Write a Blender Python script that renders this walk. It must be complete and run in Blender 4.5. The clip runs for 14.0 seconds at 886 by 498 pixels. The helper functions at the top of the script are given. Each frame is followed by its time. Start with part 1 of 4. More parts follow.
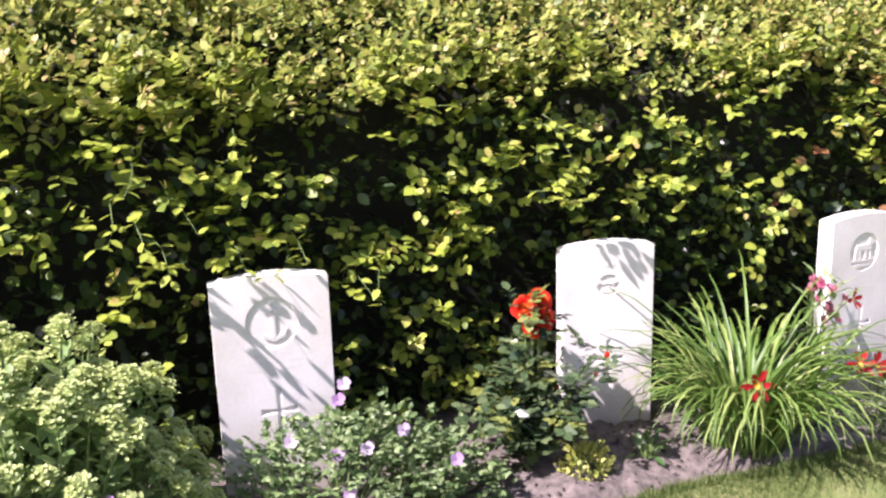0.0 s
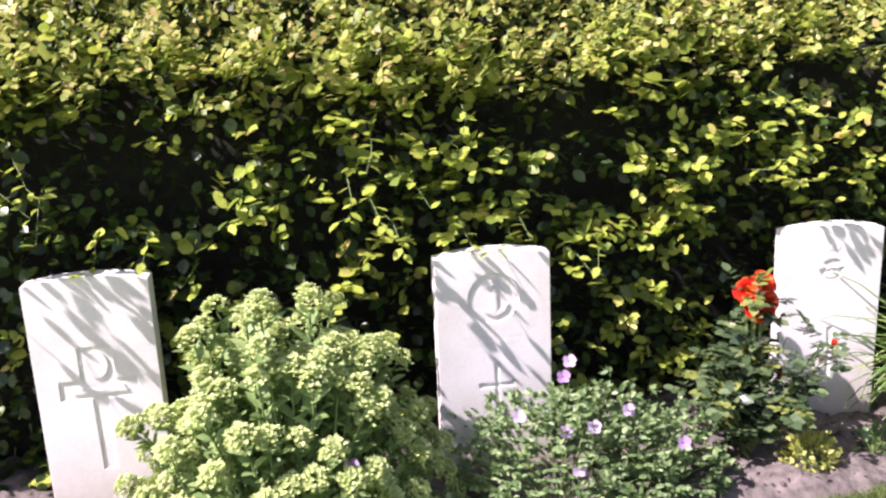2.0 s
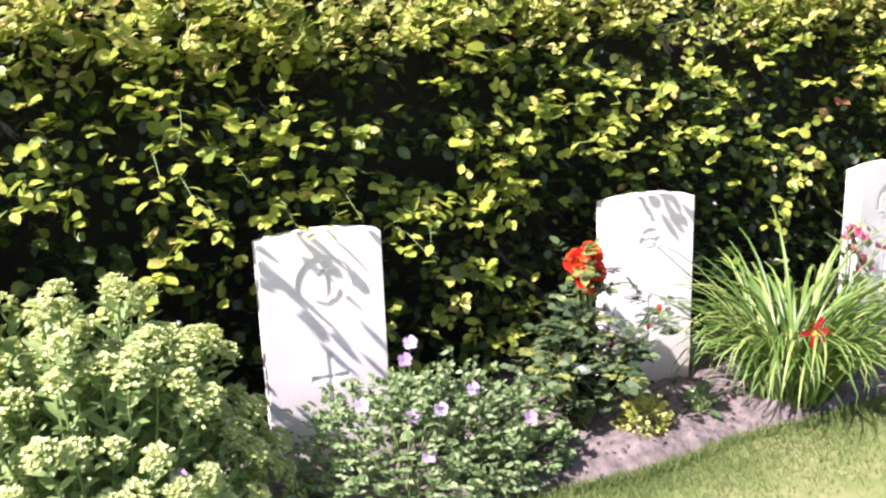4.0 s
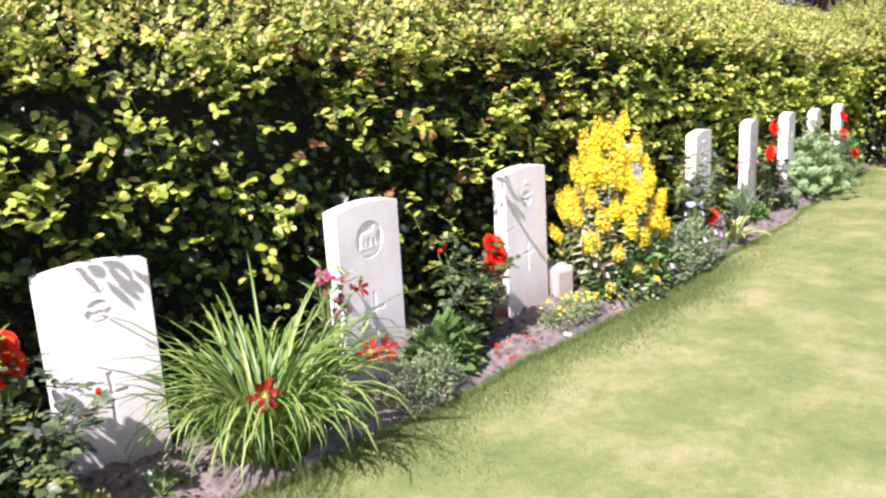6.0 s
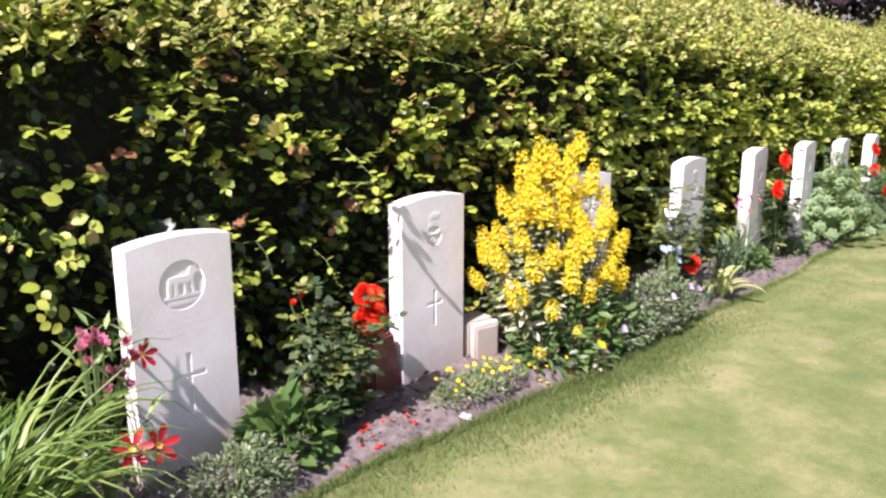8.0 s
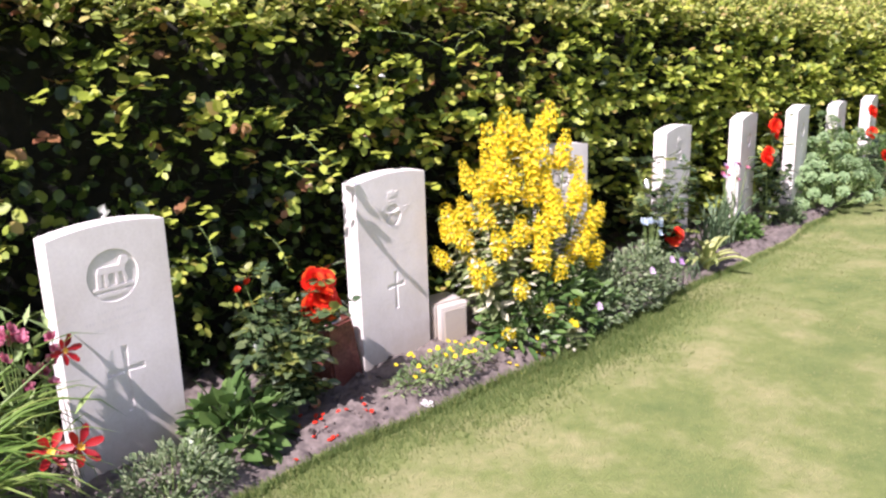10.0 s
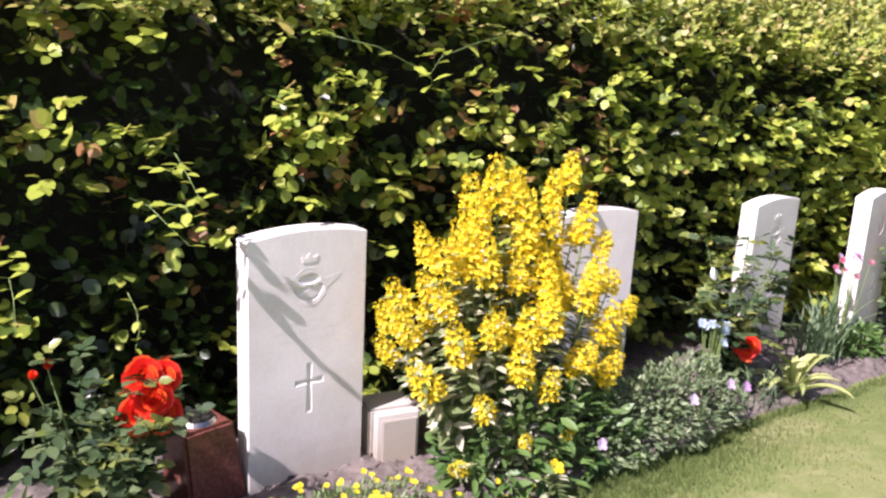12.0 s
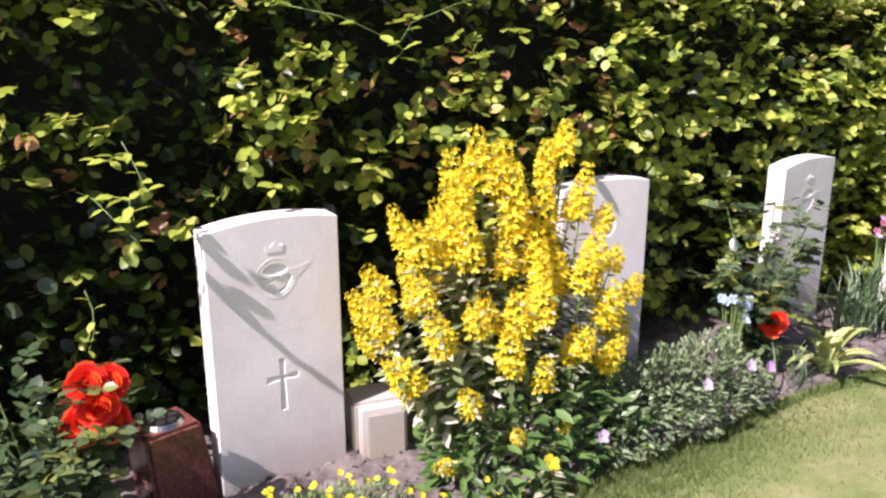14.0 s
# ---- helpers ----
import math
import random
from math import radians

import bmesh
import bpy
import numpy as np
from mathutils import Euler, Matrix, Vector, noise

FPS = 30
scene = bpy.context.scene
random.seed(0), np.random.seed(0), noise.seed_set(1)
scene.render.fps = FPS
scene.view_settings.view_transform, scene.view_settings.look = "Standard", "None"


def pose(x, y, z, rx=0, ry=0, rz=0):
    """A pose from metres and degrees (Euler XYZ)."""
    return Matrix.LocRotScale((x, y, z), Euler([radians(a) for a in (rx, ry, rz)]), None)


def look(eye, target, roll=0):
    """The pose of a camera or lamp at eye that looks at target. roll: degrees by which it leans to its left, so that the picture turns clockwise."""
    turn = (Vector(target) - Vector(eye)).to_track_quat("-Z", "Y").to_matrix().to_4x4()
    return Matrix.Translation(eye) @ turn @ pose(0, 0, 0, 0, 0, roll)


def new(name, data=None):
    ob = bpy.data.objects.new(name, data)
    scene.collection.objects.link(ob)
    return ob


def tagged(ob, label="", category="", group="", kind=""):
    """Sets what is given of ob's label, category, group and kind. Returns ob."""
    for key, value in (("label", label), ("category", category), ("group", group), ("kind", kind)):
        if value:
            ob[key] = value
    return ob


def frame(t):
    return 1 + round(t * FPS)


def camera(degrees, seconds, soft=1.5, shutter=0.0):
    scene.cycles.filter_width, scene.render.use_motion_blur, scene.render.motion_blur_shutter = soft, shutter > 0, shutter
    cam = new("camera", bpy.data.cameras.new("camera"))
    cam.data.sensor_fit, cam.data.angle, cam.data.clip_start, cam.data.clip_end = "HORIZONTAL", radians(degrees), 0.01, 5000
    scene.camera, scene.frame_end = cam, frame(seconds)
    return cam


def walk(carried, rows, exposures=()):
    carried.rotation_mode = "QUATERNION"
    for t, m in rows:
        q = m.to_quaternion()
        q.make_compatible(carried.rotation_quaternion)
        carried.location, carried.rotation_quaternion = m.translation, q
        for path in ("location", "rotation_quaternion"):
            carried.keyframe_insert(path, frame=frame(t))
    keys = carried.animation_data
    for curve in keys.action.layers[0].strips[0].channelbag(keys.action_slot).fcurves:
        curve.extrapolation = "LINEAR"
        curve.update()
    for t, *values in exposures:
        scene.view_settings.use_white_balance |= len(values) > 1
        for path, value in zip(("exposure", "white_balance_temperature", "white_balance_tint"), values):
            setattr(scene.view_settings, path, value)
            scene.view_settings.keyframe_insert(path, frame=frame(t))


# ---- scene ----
cam = camera(54.0, 14.0, soft=2.4)
PATH = [
    (0, (0.732, -1.23, 1.554), (1.423, 0.593, 1.104), -1.8),
    (0.5, (0.632, -1.16, 1.557), (1.153, 0.701, 1.043), -2.6),
    (1, (0.586, -1.186, 1.563), (1.03, 0.698, 1.061), -3.1),
    (1.5, (0.506, -1.15, 1.569), (0.927, 0.74, 1.069), -2.6),
    (1.8, (0.467, -1.148, 1.527), (0.86, 0.757, 1.062), -3.0),
    (2, (0.432, -1.126, 1.557), (0.838, 0.77, 1.07), -2.6),
    (2.2, (0.469, -1.132, 1.566), (0.887, 0.759, 1.069), -2.4),
    (4.3, (0.362, -0.895, 1.402), (1.368, 0.768, 0.93), -2.0),
    (4.5, (0.412, -0.874, 1.415), (1.525, 0.715, 0.926), -1.8),
    (5, (0.552, -1.101, 1.488), (1.817, 0.357, 0.964), -2.8),
    (5.5, (0.902, -1.157, 1.486), (2.293, 0.209, 1.039), -2.0),
    (6, (1.207, -1.257, 1.497), (2.624, 0.071, 1.021), -3.2),
    (6.5, (1.494, -1.254, 1.517), (2.943, 0.07, 1.128), -1.8),
    (7, (1.797, -1.087, 1.501), (3.267, 0.165, 0.98), -2.3),
    (7.5, (2.12, -1.011, 1.448), (3.475, 0.36, 0.914), -1.7),
    (7.7, (2.282, -1.045, 1.45), (3.635, 0.347, 0.97), 0.2),
    (9.8, (2.586, -1.103, 1.426), (3.886, 0.331, 0.923), -2.3),
    (10, (2.651, -1.094, 1.422), (3.969, 0.313, 0.89), -1.7),
    (10.5, (2.899, -0.979, 1.42), (4.201, 0.432, 0.858), -0.3),
    (11, (3.247, -0.882, 1.424), (4.506, 0.576, 0.887), 0.5),
    (11.5, (3.569, -0.848, 1.43), (4.691, 0.728, 0.921), 1.2),
    (12, (3.813, -0.719, 1.387), (4.875, 0.902, 0.892), 2.9),
    (12.5, (3.959, -0.61, 1.386), (4.968, 1.032, 0.854), 1.3),
    (13, (4.037, -0.612, 1.386), (4.945, 1.086, 0.845), 1.5),
    (13.5, (4.097, -0.644, 1.38), (5.019, 1.041, 0.821), 1.2),
    (14, (4.124, -0.667, 1.396), (5.055, 1.006, 0.817), -0.1),
]
EXPOSURES = [(t, stops, 6180, 35) for t, stops in ((0.0, 1.25), (2.0, 1.26), (4.5, 1.58), (5.5, 1.44), (6.5, 1.2), (7.5, 1.08), (10.0, 1.03), (14.0, 1.0))]

walk(cam, [(t, look(eye, target, roll)) for t, eye, target, roll in PATH], EXPOSURES)

# ---- light ----
SUN_EL, SUN_AZ = 48.5, 15.0     # height above the horizon; turn from the row's left end towards the lawn
el, az = radians(SUN_EL), radians(SUN_AZ)
sun_dir = Vector((-math.cos(el) * math.cos(az), -math.cos(el) * math.sin(az), math.sin(el)))
sun_data = bpy.data.lights.new("sun", "SUN")
sun_data.energy, sun_data.angle, sun_data.color = 5.0, radians(0.6), (1.0, 0.96, 0.90)
sun = new("sun", sun_data)
sun.matrix_world = look(sun_dir * 30, (0, 0, 0))
world = bpy.data.worlds.new("sky")
scene.world = world
world.use_nodes = True
sky = world.node_tree.nodes.new("ShaderNodeTexSky")
sky.sky_type, sky.sun_disc = "NISHITA", False
sky.sun_elevation, sky.sun_rotation = el, math.atan2(sun_dir.x, sun_dir.y)
sky.dust_density = 2.0
back = world.node_tree.nodes["Background"]
back.inputs["Strength"].default_value = 0.08
world.node_tree.links.new(sky.outputs[0], back.inputs["Color"])


# ---- materials ----
def material(name):
    m = bpy.data.materials.new(name)
    m.use_nodes = True
    nt = m.node_tree
    return m, nt, nt.nodes["Principled BSDF"], nt.nodes["Material Output"]


def ramp(nt, source, stops):
    r = nt.nodes.new("ShaderNodeValToRGB")
    while len(r.color_ramp.elements) < len(stops):
        r.color_ramp.elements.new(0.5)
    for e, (p, c) in zip(r.color_ramp.elements, stops):
        e.position, e.color = p, (*c, 1)
    nt.links.new(source, r.inputs[0])
    return r.outputs[0]


def noise_tex(nt, scale, detail=4.0, rough=0.6, coords="Object"):
    tc = nt.nodes.new("ShaderNodeTexCoord")
    n = nt.nodes.new("ShaderNodeTexNoise")
    n.inputs["Scale"].default_value, n.inputs["Detail"].default_value, n.inputs["Roughness"].default_value = scale, detail, rough
    nt.links.new(tc.outputs[coords], n.inputs["Vector"])
    return n.outputs["Fac"]


def mix(nt, fac, a, b, mode="MIX"):
    m = nt.nodes.new("ShaderNodeMix")
    m.data_type, m.blend_type = "RGBA", mode
    for k, v in ((0, fac), (6, a), (7, b)):
        if isinstance(v, (int, float)):
            m.inputs[k].default_value = v
        elif isinstance(v, tuple):
            m.inputs[k].default_value = (*v, 1)
        else:
            nt.links.new(v, m.inputs[k])
    return m.outputs[2]


def bump(nt, height, strength, distance):
    b = nt.nodes.new("ShaderNodeBump")
    b.inputs["Strength"].default_value, b.inputs["Distance"].default_value = strength, distance
    nt.links.new(height, b.inputs["Height"])
    return b.outputs[0]


def leaf_material(name, stops, rough=0.4, through_light=0.35, per_object=False, vein=0.15, spec=0.5, patch=None):
    """Foliage or petals: colour varied piece by piece, a gloss, and light that comes through."""
    m, nt, p, out = material(name)
    if per_object:
        r = nt.nodes.new("ShaderNodeObjectInfo").outputs["Random"]
    else:
        r = nt.nodes.new("ShaderNodeNewGeometry").outputs["Random Per Island"]
    col = ramp(nt, r, stops)
    if patch:
        f = ramp(nt, noise_tex(nt, patch[0], 7, 0.65), [(patch[1], (0, 0, 0)), (patch[2], (1, 1, 1))])
        col = mix(nt, f, col, mix(nt, 0.75, col, patch[3]))
    n = noise_tex(nt, 60, 3)
    col = mix(nt, vein, col, ramp(nt, n, [(0.3, (0.25, 0.25, 0.25)), (0.7, (1, 1, 1))]), "MULTIPLY")
    nt.links.new(col, p.inputs["Base Color"])
    p.inputs["Roughness"].default_value = rough
    p.inputs["Specular IOR Level"].default_value = spec
    tr = nt.nodes.new("ShaderNodeBsdfTranslucent")
    nt.links.new(col, tr.inputs["Color"])
    ms = nt.nodes.new("ShaderNodeMixShader")
    ms.inputs[0].default_value = through_light
    nt.links.new(p.outputs[0], ms.inputs[1])
    nt.links.new(tr.outputs[0], ms.inputs[2])
    nt.links.new(ms.outputs[0], out.inputs["Surface"])
    return m


def stone_material(name, base, stain, rough=0.85):
    m, nt, p, out = material(name)
    big, fine = noise_tex(nt, 3.5, 5), noise_tex(nt, 90, 5, 0.7)
    col = mix(nt, ramp(nt, big, [(0.38, (0, 0, 0)), (0.70, (1, 1, 1))]), base, stain)
    col = mix(nt, 0.35, col, ramp(nt, fine, [(0.3, (0.7, 0.7, 0.68)), (0.65, (1, 1, 1))]), "MULTIPLY")
    # earth splashed on the foot of the stone, in an uneven line
    tc = nt.nodes.new("ShaderNodeTexCoord")
    sep = nt.nodes.new("ShaderNodeSeparateXYZ")
    nt.links.new(tc.outputs["Object"], sep.inputs[0])
    add = nt.nodes.new("ShaderNodeMath")
    add.operation = "MULTIPLY_ADD"
    add.inputs[1].default_value = 0.22
    nt.links.new(noise_tex(nt, 9, 5), add.inputs[0])
    nt.links.new(sep.outputs["Z"], add.inputs[2])
    dirt = ramp(nt, add.outputs[0], [(0.11, (1, 1, 1)), (0.30, (0, 0, 0))])
    col = mix(nt, dirt, col, mix(nt, 0.55, col, (0.30, 0.22, 0.14)))
    grime = nt.nodes.new("ShaderNodeMath")
    grime.operation = "MULTIPLY_ADD"
    grime.inputs[1].default_value = 0.75
    nt.links.new(noise_tex(nt, 14, 6, 0.7), grime.inputs[0])
    nt.links.new(sep.outputs["Z"], grime.inputs[2])
    col = mix(nt, ramp(nt, grime.outputs[0], [(0.42, (0.45, 0.45, 0.45)), (0.70, (0, 0, 0))]), col, (0.42, 0.37, 0.27))
    nt.links.new(col, p.inputs["Base Color"])
    p.inputs["Roughness"].default_value = rough
    p.inputs["Specular IOR Level"].default_value = 0.25
    nt.links.new(bump(nt, fine, 0.25, 0.002), p.inputs["Normal"])
    return m


def plain_material(name, base, second, scale, rough, relief=0.0, metal=0.0):
    m, nt, p, out = material(name)
    n = noise_tex(nt, scale, 6, 0.65)
    nt.links.new(ramp(nt, n, [(0.32, base), (0.68, second)]), p.inputs["Base Color"])
    p.inputs["Roughness"].default_value, p.inputs["Metallic"].default_value = rough, metal
    if relief:
        nt.links.new(bump(nt, n, 0.6, relief), p.inputs["Normal"])
    return m


def lawn_material():
    m, nt, p, out = material("lawn_turf")
    col = ramp(nt, noise_tex(nt, 2.2, 8, 0.72), [(0.34, (0.11, 0.16, 0.04)), (0.49, (0.175, 0.215, 0.06)), (0.66, (0.31, 0.30, 0.135))])
    col = mix(nt, 0.45, col, ramp(nt, noise_tex(nt, 24, 6, 0.75), [(0.3, (0.50, 0.56, 0.42)), (0.7, (1, 1, 1))]), "MULTIPLY")
    nt.links.new(col, p.inputs["Base Color"])
    p.inputs["Roughness"].default_value = 0.9
    nt.links.new(bump(nt, noise_tex(nt, 120, 4), 0.5, 0.02), p.inputs["Normal"])
    return m


LAWN = lawn_material()
SOIL = plain_material("soil", (0.065, 0.054, 0.048), (0.21, 0.175, 0.152), 26, 0.95, 0.01)
STONE = stone_material("portland_stone", (0.82, 0.80, 0.76), (0.67, 0.64, 0.58))
STONE_GREY = stone_material("grey_stone", (0.50, 0.48, 0.44), (0.36, 0.345, 0.31))
CUT = plain_material("cut_stone", (0.46, 0.45, 0.42), (0.58, 0.57, 0.54), 40, 0.9)
LETTER = plain_material("worn_lettering", (0.64, 0.625, 0.59), (0.70, 0.685, 0.65), 60, 0.9)
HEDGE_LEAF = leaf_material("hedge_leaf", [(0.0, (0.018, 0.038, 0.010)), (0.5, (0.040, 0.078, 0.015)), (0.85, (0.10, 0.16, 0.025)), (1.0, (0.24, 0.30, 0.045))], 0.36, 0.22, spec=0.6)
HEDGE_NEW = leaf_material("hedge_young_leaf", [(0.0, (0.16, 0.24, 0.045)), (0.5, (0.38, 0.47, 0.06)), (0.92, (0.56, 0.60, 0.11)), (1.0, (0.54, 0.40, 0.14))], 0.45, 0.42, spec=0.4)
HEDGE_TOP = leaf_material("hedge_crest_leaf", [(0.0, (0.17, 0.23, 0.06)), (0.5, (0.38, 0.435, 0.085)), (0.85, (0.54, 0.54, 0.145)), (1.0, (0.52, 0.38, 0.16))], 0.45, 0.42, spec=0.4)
HEDGE_RED = leaf_material("hedge_bronze_leaf", [(0.0, (0.30, 0.12, 0.06)), (0.6, (0.40, 0.22, 0.08)), (1.0, (0.30, 0.27, 0.06))], 0.4, 0.35)
# near-black paint for shade: behind the hedge's leaves and in the lid's holes
DEEP_SHADE = plain_material("painted_deep_shade", (0.005, 0.006, 0.003), (0.016, 0.015, 0.008), 30, 1.0, 0.02)
BARK = plain_material("bark", (0.10, 0.075, 0.05), (0.20, 0.15, 0.10), 40, 0.9, 0.004)
STEM = plain_material("green_stem", (0.10, 0.17, 0.04), (0.18, 0.25, 0.08), 30, 0.6)


# ---- mesh tools ----
rng = np.random.default_rng(7)


def mesh_object(name, verts, faces, mat, parent=None, label="", smooth=True):
    me = bpy.data.meshes.new(name)
    me.from_pydata([tuple(v) for v in verts] if not isinstance(verts, np.ndarray) else verts.tolist(), [], faces)
    me.materials.append(mat)
    if smooth:
        me.polygons.foreach_set("use_smooth", [True] * len(me.polygons))
    me.update()
    ob = new(name, me)
    ob.parent = parent
    if label:
        tagged(ob, label)
    return ob


def part(name, bm, mat, parent=None, label=""):
    me = bpy.data.meshes.new(name)
    bm.to_mesh(me)
    bm.free()
    me.materials.append(mat)
    ob = new(name, me)
    ob.parent = parent
    if label:
        tagged(ob, label)
    return ob


def share(name, mesh, m, parent, label=""):
    """One more object on a mesh that exists."""
    ob = new(name, mesh)
    ob.parent = parent
    ob.matrix_basis = m
    if label:
        tagged(ob, label)
    return ob


def thing(name, m, label, category, group="", kind=""):
    ob = new(name)
    ob.empty_display_size = 0.1
    ob.matrix_basis = m
    return tagged(ob, label, category, group, kind)


# leaf outlines: (along, across, lift) and the faces over them
BROAD = ([(0, 0, 0), (0.28, 0.36, 0.05), (0.28, -0.36, 0.05), (0.40, 0, 0.0), (0.66, 0.34, 0.05), (0.66, -0.34, 0.05), (1, 0, -0.06)],
         [(0, 3, 1), (0, 2, 3), (3, 4, 1), (3, 2, 5), (3, 6, 4), (3, 5, 6)])
NARROW = ([(0, 0, 0), (0.4, 0.16, 0.03), (0.4, -0.16, 0.03), (0.45, 0, 0), (1, 0, -0.08)],
          [(0, 3, 1), (0, 2, 3), (1, 3, 4), (3, 2, 4)])
PETAL = ([(0, 0.12, 0), (0, -0.12, 0), (0.5, 0.42, 0.10), (0.5, -0.42, 0.10), (0.55, 0, 0.02), (0.9, 0.30, 0.06), (0.9, -0.30, 0.06), (1.0, 0, 0.02)],
         [(0, 1, 4), (0, 4, 2), (1, 3, 4), (2, 4, 5), (4, 3, 6), (4, 7, 5), (4, 6, 7)])
OVATE = ([(0, 0, 0), (0.16, 0.27, 0.04), (0.16, -0.27, 0.04), (0.45, 0.43, 0.06), (0.45, -0.43, 0.06), (0.42, 0, 0), (0.78, 0.30, 0.03), (0.78, -0.30, 0.03), (1, 0, -0.07)],
         [(0, 5, 1), (0, 2, 5), (1, 5, 3), (2, 4, 5), (5, 6, 3), (5, 4, 7), (5, 8, 6), (5, 7, 8)])
BLADE = ([(0, 0.5, 0), (0, -0.5, 0), (1, 0, 0)], [(0, 1, 2)])


def unit(v):
    return v / np.maximum(np.linalg.norm(v, axis=-1, keepdims=True), 1e-9)


def cloud(origins, ways, faces_to, lengths, shape=BROAD, widths=1.0):
    """Vertices and faces of many leaves: each starts at its origin, runs along its way and turns its upper side to faces_to."""
    o, w = np.asarray(origins, float), unit(np.asarray(ways, float))
    side = unit(np.cross(np.asarray(faces_to, float), w))
    up = np.cross(w, side)
    t = np.array(shape[0])
    n, k = len(o), len(t)
    ln = np.broadcast_to(np.asarray(lengths, float), (n,))
    wd = np.broadcast_to(np.asarray(widths, float), (n,)) * ln
    v = o[:, None] + ln[:, None, None] * (t[None, :, 0:1] * w[:, None] + t[None, :, 2:3] * up[:, None]) + wd[:, None, None] * t[None, :, 1:2] * side[:, None]
    f = (np.array(shape[1])[None] + (np.arange(n) * k)[:, None, None]).reshape(-1, len(shape[1][0]))
    return v.reshape(-1, 3), f


def cloud_object(name, verts, faces, mat, parent=None, label="", kind=""):
    """Mesh from arrays, all faces of one size."""
    me = bpy.data.meshes.new(name)
    nf, k = faces.shape
    me.vertices.add(len(verts))
    me.vertices.foreach_set("co", verts.astype(np.float32).ravel())
    me.loops.add(nf * k)
    me.loops.foreach_set("vertex_index", faces.astype(np.int32).ravel())
    me.polygons.add(nf)
    me.polygons.foreach_set("loop_start", np.arange(nf, dtype=np.int32) * k)
    me.polygons.foreach_set("use_smooth", np.ones(nf, dtype=bool))
    me.materials.append(mat)
    me.update(calc_edges=True)
    me.validate()
    ob = new(name, me)
    ob.parent = parent
    return tagged(ob, label, "", "", kind)


def merge(pieces):
    vs, fs, at = [], [], 0
    for v, f in pieces:
        vs.append(np.asarray(v, float))
        fs.append(np.asarray(f) + at)
        at += len(v)
    return np.concatenate(vs), np.concatenate(fs)


def tube(points, radii, sides=5):
    """Quads along a bent line."""
    p = np.asarray(points, float)
    d = unit(np.gradient(p, axis=0))
    a = unit(np.cross(d, np.array([0.31, 0.87, 0.38])))
    b = np.cross(d, a)
    r = np.broadcast_to(np.asarray(radii, float), (len(p),))
    th = np.linspace(0, 2 * np.pi, sides, endpoint=False)
    v = p[:, None] + r[:, None, None] * (np.cos(th)[None, :, None] * a[:, None] + np.sin(th)[None, :, None] * b[:, None])
    f = []
    for i in range(len(p) - 1):
        for j in range(sides):
            k = (j + 1) % sides
            f.append((i * sides + j, i * sides + k, (i + 1) * sides + k, (i + 1) * sides + j))
    return v.reshape(-1, 3), np.array(f)


def sphere_dirs(n, low=-1.0):
    z = rng.uniform(low, 1, n)
    a = rng.uniform(0, 2 * np.pi, n)
    r = np.sqrt(1 - z * z)
    return np.stack([r * np.cos(a), r * np.sin(a), z], 1)


# ---- ground ----
def level(x):
    """Height of the ground, which falls slightly along the row."""
    return -0.010 * (np.clip(x, -6, 16) - 3.5)


def edge(x):
    """The line between the bed and the lawn."""
    return 1.08 + 0.055 * np.maximum(np.asarray(x, float) - 5.0, 0) + 0.045 * np.maximum(np.asarray(x, float) - 7.5, 0) + 0.12 * np.maximum(2.0 - np.asarray(x, float), 0) * (np.asarray(x) > 0.5) + 0.015 * np.sin(np.asarray(x) * 3.1) + 0.012 * np.sin(np.asarray(x) * 7.7 + 1)


def grid_mesh(xs, ys, zf):
    X, Y = np.meshgrid(xs, ys, indexing="ij")
    Z = zf(X, Y)
    v = np.stack([X, Y, Z], 2).reshape(-1, 3)
    n, m = len(xs), len(ys)
    i, j = np.meshgrid(np.arange(n - 1), np.arange(m - 1), indexing="ij")
    a = (i * m + j).ravel()
    return v, np.stack([a, a + m, a + m + 1, a + 1], 1)


def value_noise(x, y, scale, seed=0):
    """Smooth noise from -1 to 1."""
    r = np.random.default_rng(100 + seed).uniform(-1, 1, (64, 64))
    u, w = np.asarray(x) * scale, np.asarray(y) * scale
    i, j = np.floor(u).astype(int), np.floor(w).astype(int)
    fu, fw = u - i, w - j
    fu, fw = fu * fu * (3 - 2 * fu), fw * fw * (3 - 2 * fw)
    g = lambda a, b: r[a % 64, b % 64]
    return (g(i, j) * (1 - fu) + g(i + 1, j) * fu) * (1 - fw) + (g(i, j + 1) * (1 - fu) + g(i + 1, j + 1) * fu) * fw


xs = np.concatenate([[-400, -120, -40, -15], np.arange(-6, 16.01, 0.25), [25, 50, 130, 400]])
ys = np.concatenate([[-400, -120, -40, -15], np.arange(-6, 4.01, 0.25), [8, 20, 60, 150, 400]])
v, f = grid_mesh(xs, ys, lambda X, Y: level(X) + 0.012 * value_noise(X, Y, 0.7) * (np.abs(X) < 18))
ground = cloud_object("ground", v, f, LAWN, label="mown lawn with yellowish dry patches beside the bed", kind="structure")
ground["category"] = "lawn"


def bed_z(X, Y):
    inside = np.clip((Y - edge(X)) / 0.10, 0, 1)
    clods = 0.012 * value_noise(X, Y, 9, 1) + 0.009 * value_noise(X, Y, 24, 2) + 0.006 * value_noise(X, Y, 60, 3)
    return level(X) - 0.015 + inside * (0.052 + 1.5 * clods + 0.02 * value_noise(X, Y, 2.5, 4))


